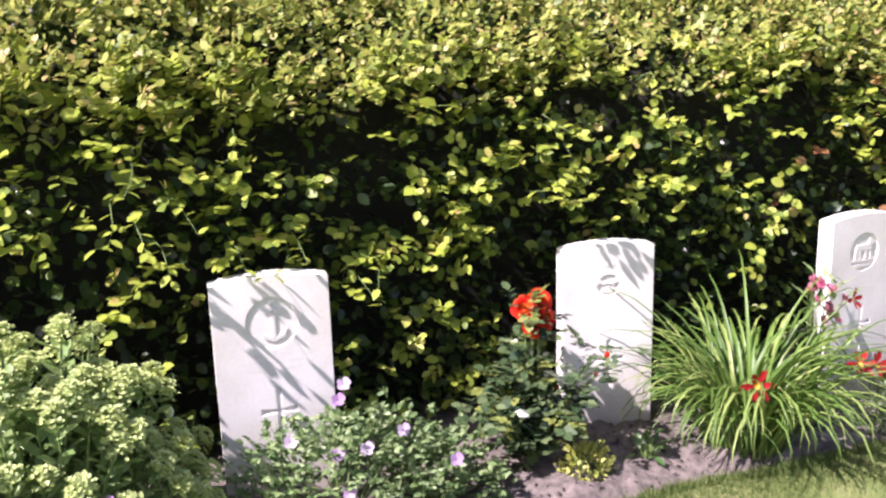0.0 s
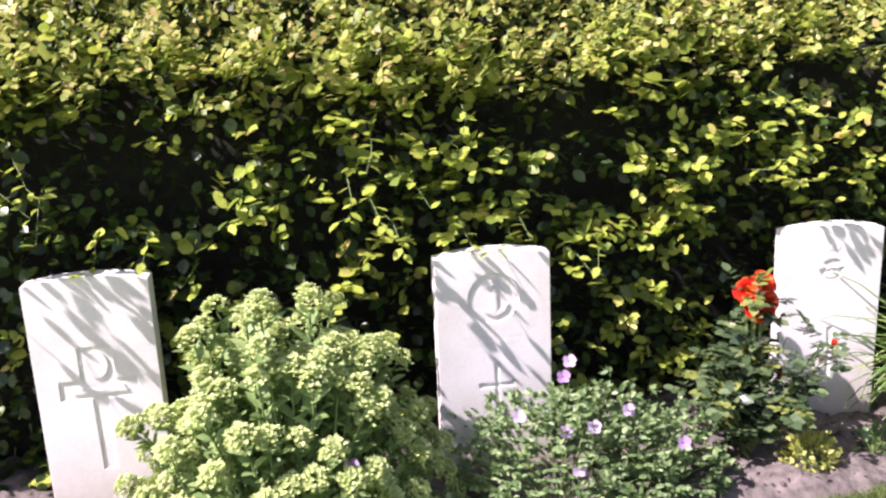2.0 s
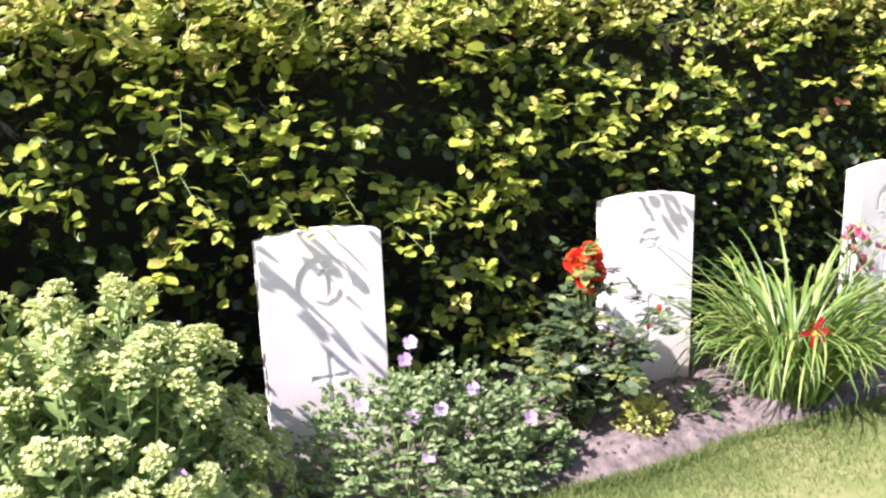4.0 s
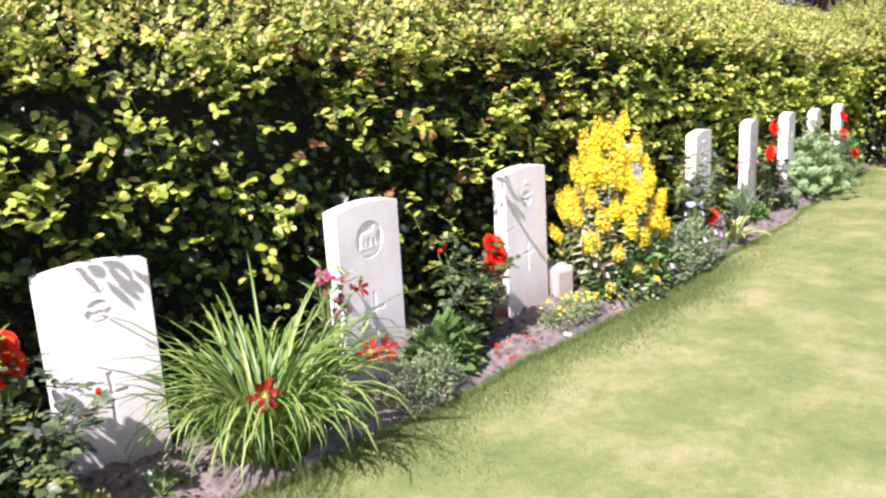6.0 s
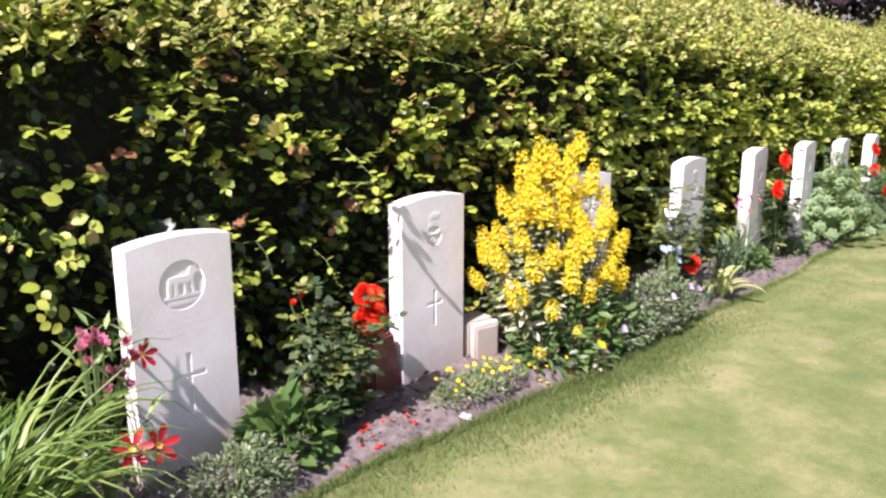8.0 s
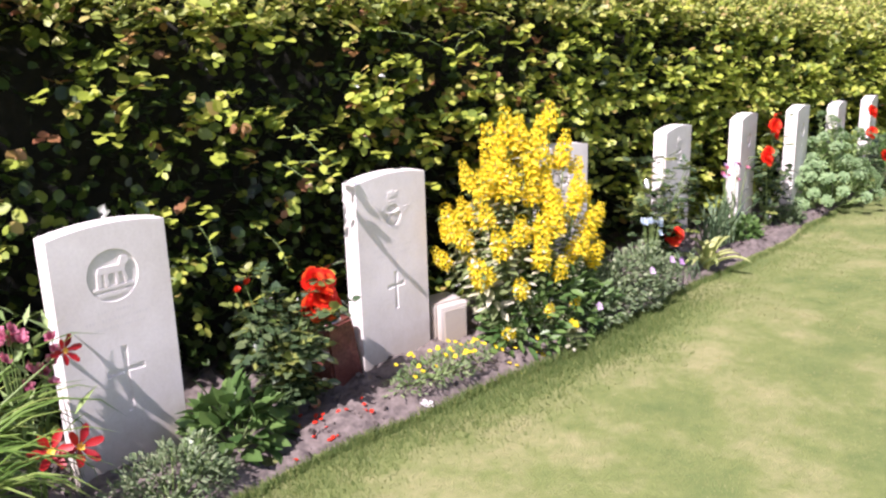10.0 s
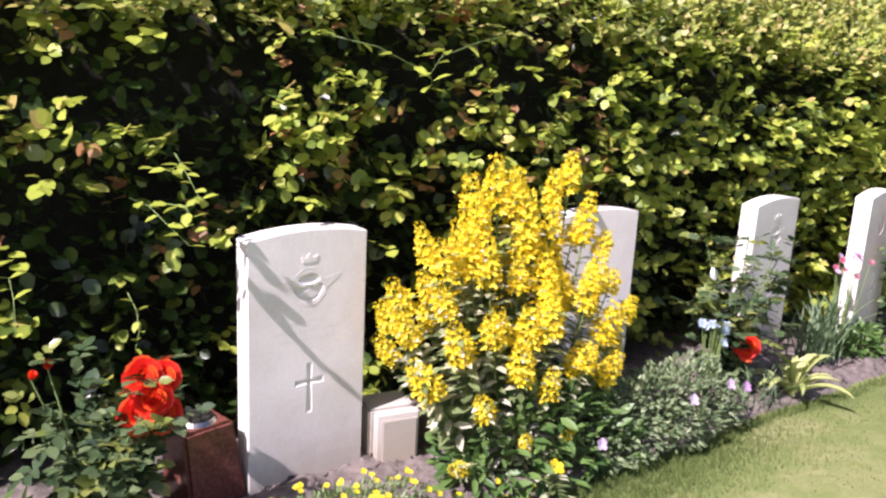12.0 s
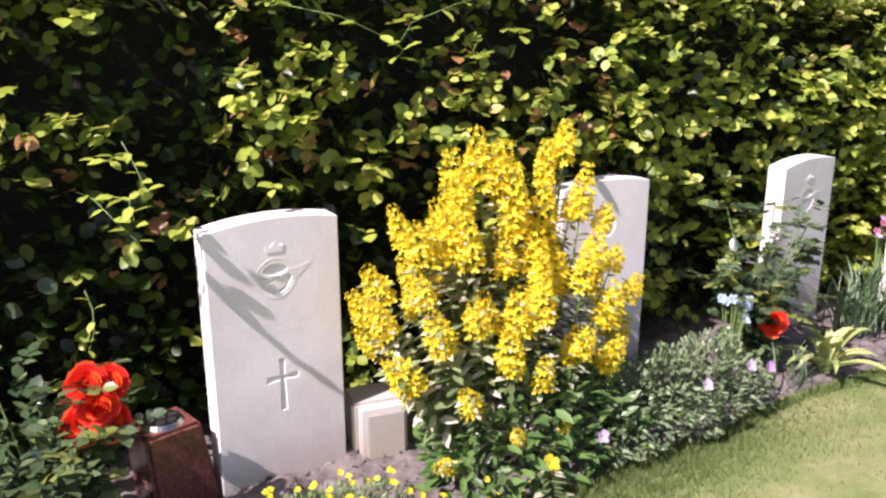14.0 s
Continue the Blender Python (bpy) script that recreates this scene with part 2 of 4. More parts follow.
us = np.linspace(0, 1, 44)
bx = np.arange(-4, 10.9, 0.022)
BX, BU = np.meshgrid(bx, us, indexing="ij")
BY = edge(BX) - 0.03 + BU * (2.1 - edge(BX) + 0.03)
v = np.stack([BX, BY, bed_z(BX, BY)], 2).reshape(-1, 3)
i, j = np.meshgrid(np.arange(len(bx) - 1), np.arange(len(us) - 1), indexing="ij")
a = (i * len(us) + j).ravel()
bed = cloud_object("flower_bed_soil", v, np.stack([a, a + len(us), a + len(us) + 1, a + 1], 1), SOIL, label="dry crumbly brown soil of the flower bed", kind="structure")
bed["category"] = "soil"


def grass(name, n, x0, x1, y0, y1, height, label):
    x, y = rng.uniform(x0, x1, n), rng.uniform(y0, y1, n)
    keep = y < edge(x) + 0.015
    x, y = x[keep], y[keep]
    o = np.stack([x, y, level(x) + 0.012 * value_noise(x, y, 0.7) - 0.004], 1)
    w = np.stack([rng.normal(0, 2.2, len(x)), rng.normal(0, 2.2, len(x)), np.ones(len(x))], 1)
    v, f = cloud(o, w, rng.normal(0, 0.55, (len(x), 3)) + np.array([0, 0, 1.0]), height * rng.uniform(0.6, 1.3, len(x)), BLADE, 0.32)
    ob = cloud_object(name, v, f, GRASS, label=label, kind="stuff")
    ob["category"] = "grass"
    return ob


GRASS = leaf_material("grass_blade", [(0.0, (0.14, 0.185, 0.045)), (0.5, (0.18, 0.22, 0.058)), (0.85, (0.27, 0.28, 0.11)), (1.0, (0.42, 0.39, 0.22))], 0.75, 0.5, spec=0.25, patch=(3.8, 0.42, 0.66, (0.42, 0.385, 0.18)))
GRASS_EDGE = leaf_material("greener_grass_blade", [(0.0, (0.08, 0.14, 0.028)), (0.6, (0.13, 0.195, 0.045)), (1.0, (0.26, 0.30, 0.09))], 0.7, 0.45)
n = 95000
fx = rng.uniform(1.3, 10.6, n)
fy = edge(fx) + 0.012 - (0.30 + 0.14 * value_noise(fx, fx * 0 + 3, 3.0, 31)) * np.abs(rng.normal(0, 0.5, n))
fw = np.stack([rng.normal(0, 0.5, n), rng.normal(0.35, 0.5, n), np.ones(n)], 1)
fringe = cloud_object("edge_grass", *cloud(np.stack([fx, fy, level(fx) - 0.01], 1), fw, rng.normal(0, 1, (n, 3)), rng.uniform(0.022, 0.05, n) * np.where(fy > edge(fx) - 0.03, 1.1, 0.7), BLADE, 0.12), GRASS_EDGE, None, "longer uncut grass along the bed's edge", "stuff")
fringe["category"] = "grass"
grass("lawn_grass", 330000, 1.8, 6.6, -0.75, 1.4, 0.011, "short mown grass, green with straw patches")
grass("lawn_grass", 130000, 6.4, 11.0, -1.4, 1.7, 0.015, "short mown grass, green with straw patches")


# ---- hedge ----
# headstones: middle, height of the shoulders, turn
STONES = [(-0.113, 1.635, 0.852, -4), (1.176, 1.572, 0.822, -4), (2.503, 1.618, 0.779, -9), (3.663, 1.475, 0.806, 3.5), (4.812, 1.500, 0.790, 3.5), (6.06, 1.634, 0.733, 0),
          (7.087, 1.615, 0.715, 10), (7.776, 1.54, 0.72, 14), (8.525, 1.54, 0.70, 13), (9.244, 1.577, 0.66, 14), (9.825, 1.567, 0.65, 14)]


def clear_of_stones(p):
    """Which points lie off the headstones and the space before them, where the hedge is kept cut back."""
    ok = np.ones(len(p), bool)
    for cx, cy, top, yaw in STONES:
        ok &= ~((np.abs(p[:, 0] - cx) < 0.225) & (p[:, 1] < cy + 0.13) & (p[:, 2] < top + 0.03 + 1.4 * max(0.0, cy - 1.58)))
    return ok


def hedge_top(x):
    """Height of the hedge's crest, which falls away towards the far corner."""
    return 1.86 - 0.10 * np.clip(x - 6.2, 0, 5)


def hedge_face(s, x):
    """Points on the hedge's section: s runs from 0 at the foot to 1 at the crest's back. Returns y and z, with bulges."""
    top = hedge_top(x)
    ky = [1.88, 1.83, 1.79, 1.73, 1.80, 2.06, 2.40, 2.80]
    kz = [0.0, 0.25, 0.7, 1.12, 1.45, 1.68, 1.80, 1.82]
    ks = [0.0, 0.11, 0.28, 0.47, 0.58, 0.70, 0.84, 1.0]
    y = np.interp(s, ks, ky)
    y = y + 0.06 * np.exp(-((x - 2.2) / 0.7) ** 2) + 0.07 * np.exp(-((x - 6.8) / 0.5) ** 2)
    z = np.interp(s, ks, kz) * top / 1.86
    return y, z


def section_normal(s):
    a = np.interp(s, [0, 0.40, 0.58, 0.72, 0.86, 1.0], [-5, 0, 25, 52, 80, 92])
    a = np.radians(a)
    return -np.cos(a), np.sin(a)


def mesh_for_leaf(width):
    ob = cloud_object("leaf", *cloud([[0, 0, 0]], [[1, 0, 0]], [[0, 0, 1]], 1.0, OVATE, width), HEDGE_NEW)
    me = ob.data
    bpy.data.objects.remove(ob)
    return me


def hedge_run(n_old, n_new, n_red, x0, x1, place, parent_label, turned=False):
    """A hedge with a sheet coloured as inner shade, old leaves in depth and young leaves on top of them. place: the
    pose of the run.
    """
    hedge = thing("hedge", place, parent_label, "hedge")
    # near-black sheet behind the leaves, its colour standing in for the inner shade
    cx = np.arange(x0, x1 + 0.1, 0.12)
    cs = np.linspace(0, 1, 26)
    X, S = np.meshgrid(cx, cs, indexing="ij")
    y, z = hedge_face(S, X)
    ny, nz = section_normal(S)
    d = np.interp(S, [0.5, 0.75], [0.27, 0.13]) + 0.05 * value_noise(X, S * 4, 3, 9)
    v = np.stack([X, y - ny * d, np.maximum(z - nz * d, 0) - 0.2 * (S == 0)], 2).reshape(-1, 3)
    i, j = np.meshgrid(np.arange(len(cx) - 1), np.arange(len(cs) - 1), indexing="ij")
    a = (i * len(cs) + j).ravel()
    cloud_object("shade_sheet", v, np.stack([a, a + len(cs), a + len(cs) + 1, a + 1], 1), DEEP_SHADE, hedge, "near-black sheet painted as the shade inside the hedge")

    def seat(n, low, high, span=None):
        x = rng.uniform(*(span or (x0, x1)), n)
        s = rng.uniform(low, high, n)
        y, z = hedge_face(s, x)
        ny, nz = section_normal(s)
        # shoots gather the leaves in tufts and leave gaps
        tuft = value_noise(x, s * 4, 4.5, 11) * 0.6 + value_noise(x, s * 4, 11, 12) * 0.5
        return x, s, np.stack([x, y, z], 1), np.stack([np.zeros(n), ny, nz], 1), tuft

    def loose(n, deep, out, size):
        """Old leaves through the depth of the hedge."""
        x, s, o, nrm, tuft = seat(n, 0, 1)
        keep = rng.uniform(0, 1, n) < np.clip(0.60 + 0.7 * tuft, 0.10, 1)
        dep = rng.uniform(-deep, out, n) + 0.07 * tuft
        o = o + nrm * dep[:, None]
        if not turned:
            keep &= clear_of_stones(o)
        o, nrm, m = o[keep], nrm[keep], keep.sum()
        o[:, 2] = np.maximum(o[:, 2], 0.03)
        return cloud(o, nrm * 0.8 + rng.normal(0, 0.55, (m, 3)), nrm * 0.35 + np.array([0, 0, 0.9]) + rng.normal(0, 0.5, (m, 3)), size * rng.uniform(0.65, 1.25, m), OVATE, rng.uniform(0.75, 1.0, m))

    def sprays(n, size, low, high, out, span=None, count=5, dense=0.55, step=0.016, rise=0.0):
        """Young shoots: a few leaves set alternately along a short twig, their faces to the light."""
        x, s, o, nrm, tuft = seat(n, low, high, span)
        keep = rng.uniform(0, 1, n) < np.clip(dense + 0.95 * tuft + 0.5 * (s > 0.56) - 0.4 * np.clip((0.36 - s) / 0.2, 0, 1) + (0 if turned else 0.25 * np.interp(x, [-0.6, 0.6, 1.8, 2.6, 4.9, 5.8, 7.5], [-0.9, -0.3, 0.5, -0.9, -0.9, 0.9, 2.2])), 0.03, 1)
        o, nrm, s, tuft = o[keep], nrm[keep], s[keep], tuft[keep]
        m = len(o)
        o = o + nrm * (rng.uniform(-0.06, out, m) + 0.06 * tuft)[:, None]
        upness = np.clip((s - 0.5) * 3, 0, 1)[:, None]
        d = unit(nrm + rng.normal(0, 0.55, (m, 3)) + upness * np.array([0, 0, 0.5]) + np.array([-0.15, 0, 0.05]))
        d = unit(d + rise * np.array([0, 0, 1.0]))
        up = unit(np.array([-0.25, -0.15, 1.0]) + 0.3 * nrm + rng.normal(0, 0.40, (m, 3)))
        side = unit(np.cross(up, d))
        pieces = []
        for k in range(count):
            sg = 1 if k % 2 else -1
            at = o + d * (step * k) + rng.normal(0, 0.004, (m, 3))
            w = d * (0.55 + 0.25 * k / count) + sg * side * (0.9 - 0.5 * k / count) + rng.normal(0, 0.15, (m, 3))
            some = rng.uniform(0, 1, m) < 0.85
            if not turned:
                some &= clear_of_stones(at + 0.03 * unit(w))
            at[:, 2] = np.maximum(at[:, 2], 0.04)
            pieces.append(cloud(at[some], w[some], (up + rng.normal(0, 0.22, (m, 3)))[some], (size * (1.1 - 0.08 * k) * rng.uniform(0.75, 1.2, m))[some], OVATE if low < 0.5 else BROAD, rng.uniform(0.8, 1.0, m)[some]))
        return merge(pieces)

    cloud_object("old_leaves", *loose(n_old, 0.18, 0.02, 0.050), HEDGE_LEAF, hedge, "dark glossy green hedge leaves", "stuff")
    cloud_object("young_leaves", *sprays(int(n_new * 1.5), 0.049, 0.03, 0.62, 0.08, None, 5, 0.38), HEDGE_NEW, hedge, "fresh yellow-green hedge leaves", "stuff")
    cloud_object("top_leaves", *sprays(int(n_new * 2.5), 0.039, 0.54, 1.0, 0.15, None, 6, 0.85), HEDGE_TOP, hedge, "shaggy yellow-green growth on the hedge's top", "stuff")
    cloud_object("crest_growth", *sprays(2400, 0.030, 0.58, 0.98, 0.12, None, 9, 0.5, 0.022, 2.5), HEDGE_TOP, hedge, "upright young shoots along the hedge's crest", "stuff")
    cloud_object("bronze_leaves", *sprays(n_red, 0.045, 0.2, 0.6, 0.06, None if turned else (3.4, 6.2), 3), HEDGE_RED, hedge, "bronze and orange young hedge leaves", "stuff")
    if not turned:
        # single leaves that stand clear of the mass, in sprays of five
        shapes = [mesh_for_leaf(w) for w in (0.8, 0.95, 1.1)]
        for k in range(56):
            x, z = rng.uniform(0.3, 5.8), rng.uniform(0.55, 1.40)
            if 1.6 < x < 2.75 or not clear_of_stones(np.array([[x, 1.6, z]]))[0]:
                continue
            root = Vector((x, 1.66 + rng.uniform(-0.05, 0.03), z))
            d = Vector((rng.normal(-0.15, 0.5), -1, rng.normal(0.1, 0.4))).normalized()
            for j in range(5):
                turn = pose(0, 0, 0, rng.uniform(-25, 25), rng.uniform(-25, 25), math.degrees(math.atan2(d.y, d.x)) + (48 if j % 2 else -48) * (1.1 - 0.2 * j) + rng.normal(0, 12))
                ob = new("leaf", shapes[(k + j) % 3])
                ob.parent = hedge
                ob.matrix_basis = Matrix.Translation(root + d * 0.018 * j) @ turn @ Matrix.Scale(0.045 * rng.uniform(0.75, 1.2), 4)
    return hedge


hedge_run(78000, 7200, 330, -4.2, 11.6, pose(0, 0, 0), "tall clipped beech hedge with glossy green and yellow young leaves")
# the hedge that closes the row at its far end, across the lawn
hedge_run(30000, 2200, 20, 0.0, 7.5, pose(8.95, 2.2, -0.38, 0, 0, -90), "clipped hedge in shade across the end of the lawn", True)


# ---- headstones ----
W, T, CROWN = 0.381, 0.076, 0.020


def headstone_outline():
    pts = [(-W / 2, -0.25), (W / 2, -0.25), (W / 2, 0.0)]
    n = 14
    for k in range(n + 1):
        u = 1 - 2 * k / n
        pts.append((u * W / 2, CROWN * (1 - u * u)))
    pts[2] = (W / 2, -0.1)
    pts.append((-W / 2, -0.1))
    return pts


def cross_poly(h, w, t, flare=1.5):
    """A Latin cross round (0, 0) at its crossing, arms slightly flared: total height h, width w, arm thickness t."""
    a, b, e = h * 0.36, h * 0.64, t * flare / 2
    t = t / 2
    return [(-e, a), (-t, t), (-w / 2, e), (-w / 2, -e), (-t, -t), (-e, -b), (e, -b), (t, -t), (w / 2, -e), (w / 2, e), (t, t), (e, a)]


def circle(cx, cz, r, n=28, squash=1.0):
    return [(cx + r * math.cos(2 * math.pi * k / n), cz + squash * r * math.sin(2 * math.pi * k / n)) for k in range(n)]


def shifted(poly, x, z):
    return [(a + x, b + z) for a, b in poly]


def inside(p, poly):
    hit = False
    for (x0, y0), (x1, y1) in zip(poly, poly[1:] + poly[:1]):
        if (y0 > p[1]) != (y1 > p[1]) and p[0] < (x1 - x0) * (p[1] - y0) / (y1 - y0) + x0:
            hit = not hit
    return hit


def stone_slab(outline, cuts, thick, depth=0.006):
    """A slab whose front is at y = 0 and which has the recesses 'cuts' sunk into the front."""
    from mathutils.geometry import delaunay_2d_cdt
    bm = bmesh.new()
    pts, faces = [], []
    for poly in [outline] + cuts:
        faces.append(list(range(len(pts), len(pts) + len(poly))))
        pts += poly
    vs, es, fs, *_ = delaunay_2d_cdt([Vector(p) for p in pts], [], faces, 1, 1e-6)
    level_of = []
    for face in fs:
        c = sum((vs[i] for i in face), Vector((0, 0))) / len(face)
        level_of.append(any(inside(c, q) for q in cuts))
    made = {}

    def vert(i, sunk):
        if (i, sunk) not in made:
            made[(i, sunk)] = bm.verts.new((vs[i].x, depth if sunk else 0.0, vs[i].y))
        return made[(i, sunk)]

    side = {}
    for face, sunk in zip(fs, level_of):
        ring = list(face)
        bm.faces.new([vert(i, sunk) for i in ring])
        for a, b in zip(ring, ring[1:] + ring[:1]):
            side.setdefault((min(a, b), max(a, b)), []).append(sunk)
    for (a, b), sunk in side.items():
        if len(sunk) == 2 and sunk[0] != sunk[1]:
            bm.faces.new([vert(a, False), vert(b, False), vert(b, True), vert(a, True)])
        elif len(sunk) == 1:
            va, vb = vert(a, False), vert(b, False)
            ends = []
            for i in (a, b):
                if (i, "back") not in made:
                    made[(i, "back")] = bm.verts.new((vs[i].x, thick, vs[i].y))
                ends.append(made[(i, "back")])
            bm.faces.new([va, vb, ends[1], ends[0]])
    rim = [made[(i, "back")] for i in range(len(outline))if (i, "back") in made]
    bm.faces.new(rim)
    bmesh.ops.recalc_face_normals(bm, faces=bm.faces)
    return bm


def bars(rows, z0, parent, depth=0.0003):
    """Worn lines of lettering that cannot be read: short bars of the words' size."""
    bm = bmesh.new()
    r = random.Random(round(z0 * 1000) + len(rows))
    for k, (words, size) in enumerate(rows):
        total = sum(words) + 0.012 * (len(words) - 1)
        x = -total / 2
        for w in words:
            for n in range(int(w / 0.0105)):
                bmesh.ops.create_cube(bm, size=1, matrix=Matrix.Translation((x + 0.0105 * n + 0.004, -depth / 2, z0 - 0.027 * k)) @ Matrix.Diagonal((r.uniform(0.003, 0.0075), depth, size, 1)))
            x += w + 0.012
    ob = part("lettering", bm, LETTER, parent, "worn lettering, too faint to read")
    ob["kind"] = "stuff"
    return ob


def relief(polys, name, parent, mat, y0=0.0, proud=0.004, label=""):
    bm = bmesh.new()
    for poly in polys:
        top = [bm.verts.new((x, y0 - proud, z)) for x, z in poly]
        base = [bm.verts.new((x, y0, z)) for x, z in poly]
        bm.faces.new(top)
        for k in range(len(poly)):
            n = (k + 1) % len(poly)
            bm.faces.new([top[k], top[n], base[n], base[k]])
    bmesh.ops.remove_doubles(bm, verts=bm.verts, dist=1e-5)
    bmesh.ops.recalc_face_normals(bm, faces=bm.faces)
    return part(name, bm, mat, parent, label)


def ring_polys(cx, cz, r0, r1, n=24):
    out = []
    for k in range(n):
        a, b = 2 * math.pi * k / n, 2 * math.pi * (k + 1) / n
        out.append([(cx + r0 * math.cos(a), cz + r0 * math.sin(a)), (cx + r1 * math.cos(a), cz + r1 * math.sin(a)), (cx + r1 * math.cos(b), cz + r1 * math.sin(b)), (cx + r0 * math.cos(b), cz + r0 * math.sin(b))])
    return out


def headstone(cx, cy, top, yaw, badge, label, mat=None, cross=True, size=(0.22, 0.125), wide=1.0):
    """A war-grave headstone: z = 0 of the slab is at its shoulders, so the slab's foot goes into the soil."""
    mat = mat or STONE
    foot = level(cx) - 0.02
    stone = thing("headstone", pose(cx, cy, foot, 0, 0, yaw), label, "headstone", "headstones in a row")
    h = top - foot
    out = [(wide * x, z + h) if z > -0.2 else (wide * x, -0.06) for x, z in headstone_outline()]
    cuts, reliefs, rings, floor = [], [], [], 0.006
    cz = h - 0.145
    if badge == "navy":
        cuts = [circle(0, cz, 0.088, 36)]
        reliefs = [shifted([(-0.006, 0.06), (0.006, 0.06), (0.006, -0.055), (-0.006, -0.055)], 0.004, cz), shifted([(-0.045, -0.022), (-0.036, -0.05), (0, -0.066), (0.036, -0.05), (0.045, -0.022), (0.03, -0.04), (0, -0.052), (-0.03, -0.04)], 0.004, cz),
                   shifted([(-0.03, 0.036), (0.03, 0.036), (0.03, 0.046), (-0.03, 0.046)], 0.004, cz)]
        rings = ring_polys(0.004, cz + 0.066, 0.004, 0.011, 10)
    elif badge == "wings":
        # a ring with a bird across it: the ground shows above and below the wings
        cz = h - 0.150
        lens = [(0.034 * math.cos(a), 0.020 + 0.019 * math.sin(a)) for a in (math.pi * k / 10 for k in range(11))] + [(-0.018, 0.012), (0.0, 0.009), (0.018, 0.012)]
        bowl = [(0.047 * math.cos(a), 0.006 + 0.050 * math.sin(a)) for a in (math.pi + math.pi * k / 16 for k in range(17))] + [(0.030, 0.004), (0.016, -0.004), (0.008, 0.004), (-0.008, 0.004), (-0.016, -0.004), (-0.030, 0.004)]
        cuts = [shifted(lens, 0.0, cz), shifted(bowl, 0.0, cz)]
        reliefs = [shifted([(-0.030, -0.024), (-0.010, -0.012), (0.0, -0.006), (0.012, -0.014), (0.030, -0.022), (0.014, -0.032), (-0.012, -0.033)], 0, cz)]
    elif badge == "lamb":
        cuts = [circle(0, cz, 0.083, 36)]
        reliefs = [shifted([(1.45 * x, 1.4 * z) for x, z in q], 0, cz) for q in (
            [(-0.036, 0.006), (-0.030, 0.022), (0.016, 0.022), (0.022, 0.040), (0.036, 0.036), (0.040, 0.026), (0.030, 0.020), (0.028, 0.004)],
            [(-0.036, 0.006), (-0.026, 0.006), (-0.028, -0.022), (-0.036, -0.022)], [(-0.020, 0.006), (-0.012, 0.006), (-0.010, -0.022), (-0.018, -0.022)],
            [(0.004, 0.006), (0.012, 0.006), (0.014, -0.022), (0.006, -0.022)], [(0.020, 0.006), (0.028, 0.006), (0.034, -0.018), (0.027, -0.021)],
            [(-0.046, -0.030), (0.046, -0.030), (0.046, -0.024), (-0.046, -0.024)], [(-0.036, -0.046), (0.036, -0.046), (0.040, -0.037), (-0.040, -0.037)])]
    elif badge == "shield":
        cz = h - 0.30
        cuts = [[(-0.052, cz + 0.09), (0.052, cz + 0.09), (0.052, cz - 0.02), (0.12, cz - 0.02), (0.12, cz - 0.085), (0.024, cz - 0.085), (0.02, cz - 0.33), (-0.02, cz - 0.33), (-0.024, cz - 0.085), (-0.12, cz - 0.085), (-0.12, cz - 0.02), (-0.052, cz - 0.02)]]
        reliefs = [shifted(circle(0, 0, 0.035, 16, 1.3), 0.0, cz + 0.03), shifted([(-0.085, -0.01), (0.085, -0.01), (0.075, 0.012), (0.0, 0.0), (-0.075, 0.012)], 0, cz - 0.055)]
        cross, floor = False, 0.005
    elif badge == "small":
        cuts = [circle(0, cz, 0.045, 24)]
        reliefs = [shifted(circle(0, 0, 0.024, 12), 0, cz)]
    if cross:
        cuts.append(shifted(cross_poly(*size, 0.014 if size[0] > 0.18 else 0.011), 0.004, h - size[0] * 0.22 - 0.41))
    slab = part("slab", stone_slab(out, cuts, T, floor), mat, stone)
    bev = slab.modifiers.new("worn edges", "BEVEL")
    bev.width, bev.segments, bev.limit_method, bev.angle_limit = 0.004, 2, "ANGLE", radians(50)
    for q in reliefs:
        relief([q], "carving", stone, mat, floor, 0.005, "carved badge")
    if rings:
        relief(rings, "badge_ring", stone, mat, floor, 0.005, "carved ring")
    if badge == "wings":
        feathers = ([(0.036, 0.016), (0.090, 0.030), (0.104, 0.027), (0.060, 0.014)], [(0.040, 0.011), (0.062, 0.012), (0.098, 0.022), (0.094, 0.016), (0.062, 0.003), (0.044, 0.002)], [(0.046, 0.0), (0.062, 0.001), (0.084, 0.010), (0.076, 0.002), (0.056, -0.008)])
        for side in (1, -1):
            for q in feathers:
                relief([shifted([(side * x, z) for x, z in q], 0.0, cz)], "feather", stone, mat, 0.0, 0.0007, "shallow carved feather")
        relief(ring_polys(0.0, cz, 0.055, 0.058, 26), "ring", stone, mat, 0.0, 0.0006, "carved ring")
        relief([shifted([(-0.022, 0.0), (0.022, 0.0), (0.027, 0.020), (0.013, 0.014), (0, 0.028), (-0.013, 0.014), (-0.027, 0.020)], 0.0, cz + 0.074)], "crown", stone, mat, 0.0, 0.0018, "carved crown")
    bars([([0.05, 0.07], 0.009), ([0.04, 0.09, 0.06], 0.009), ([0.10, 0.08], 0.008)] if badge != "shield" else [([0.09, 0.07], 0.012)], h - 0.255 if badge != "shield" else h - 0.09, stone)
    return stone


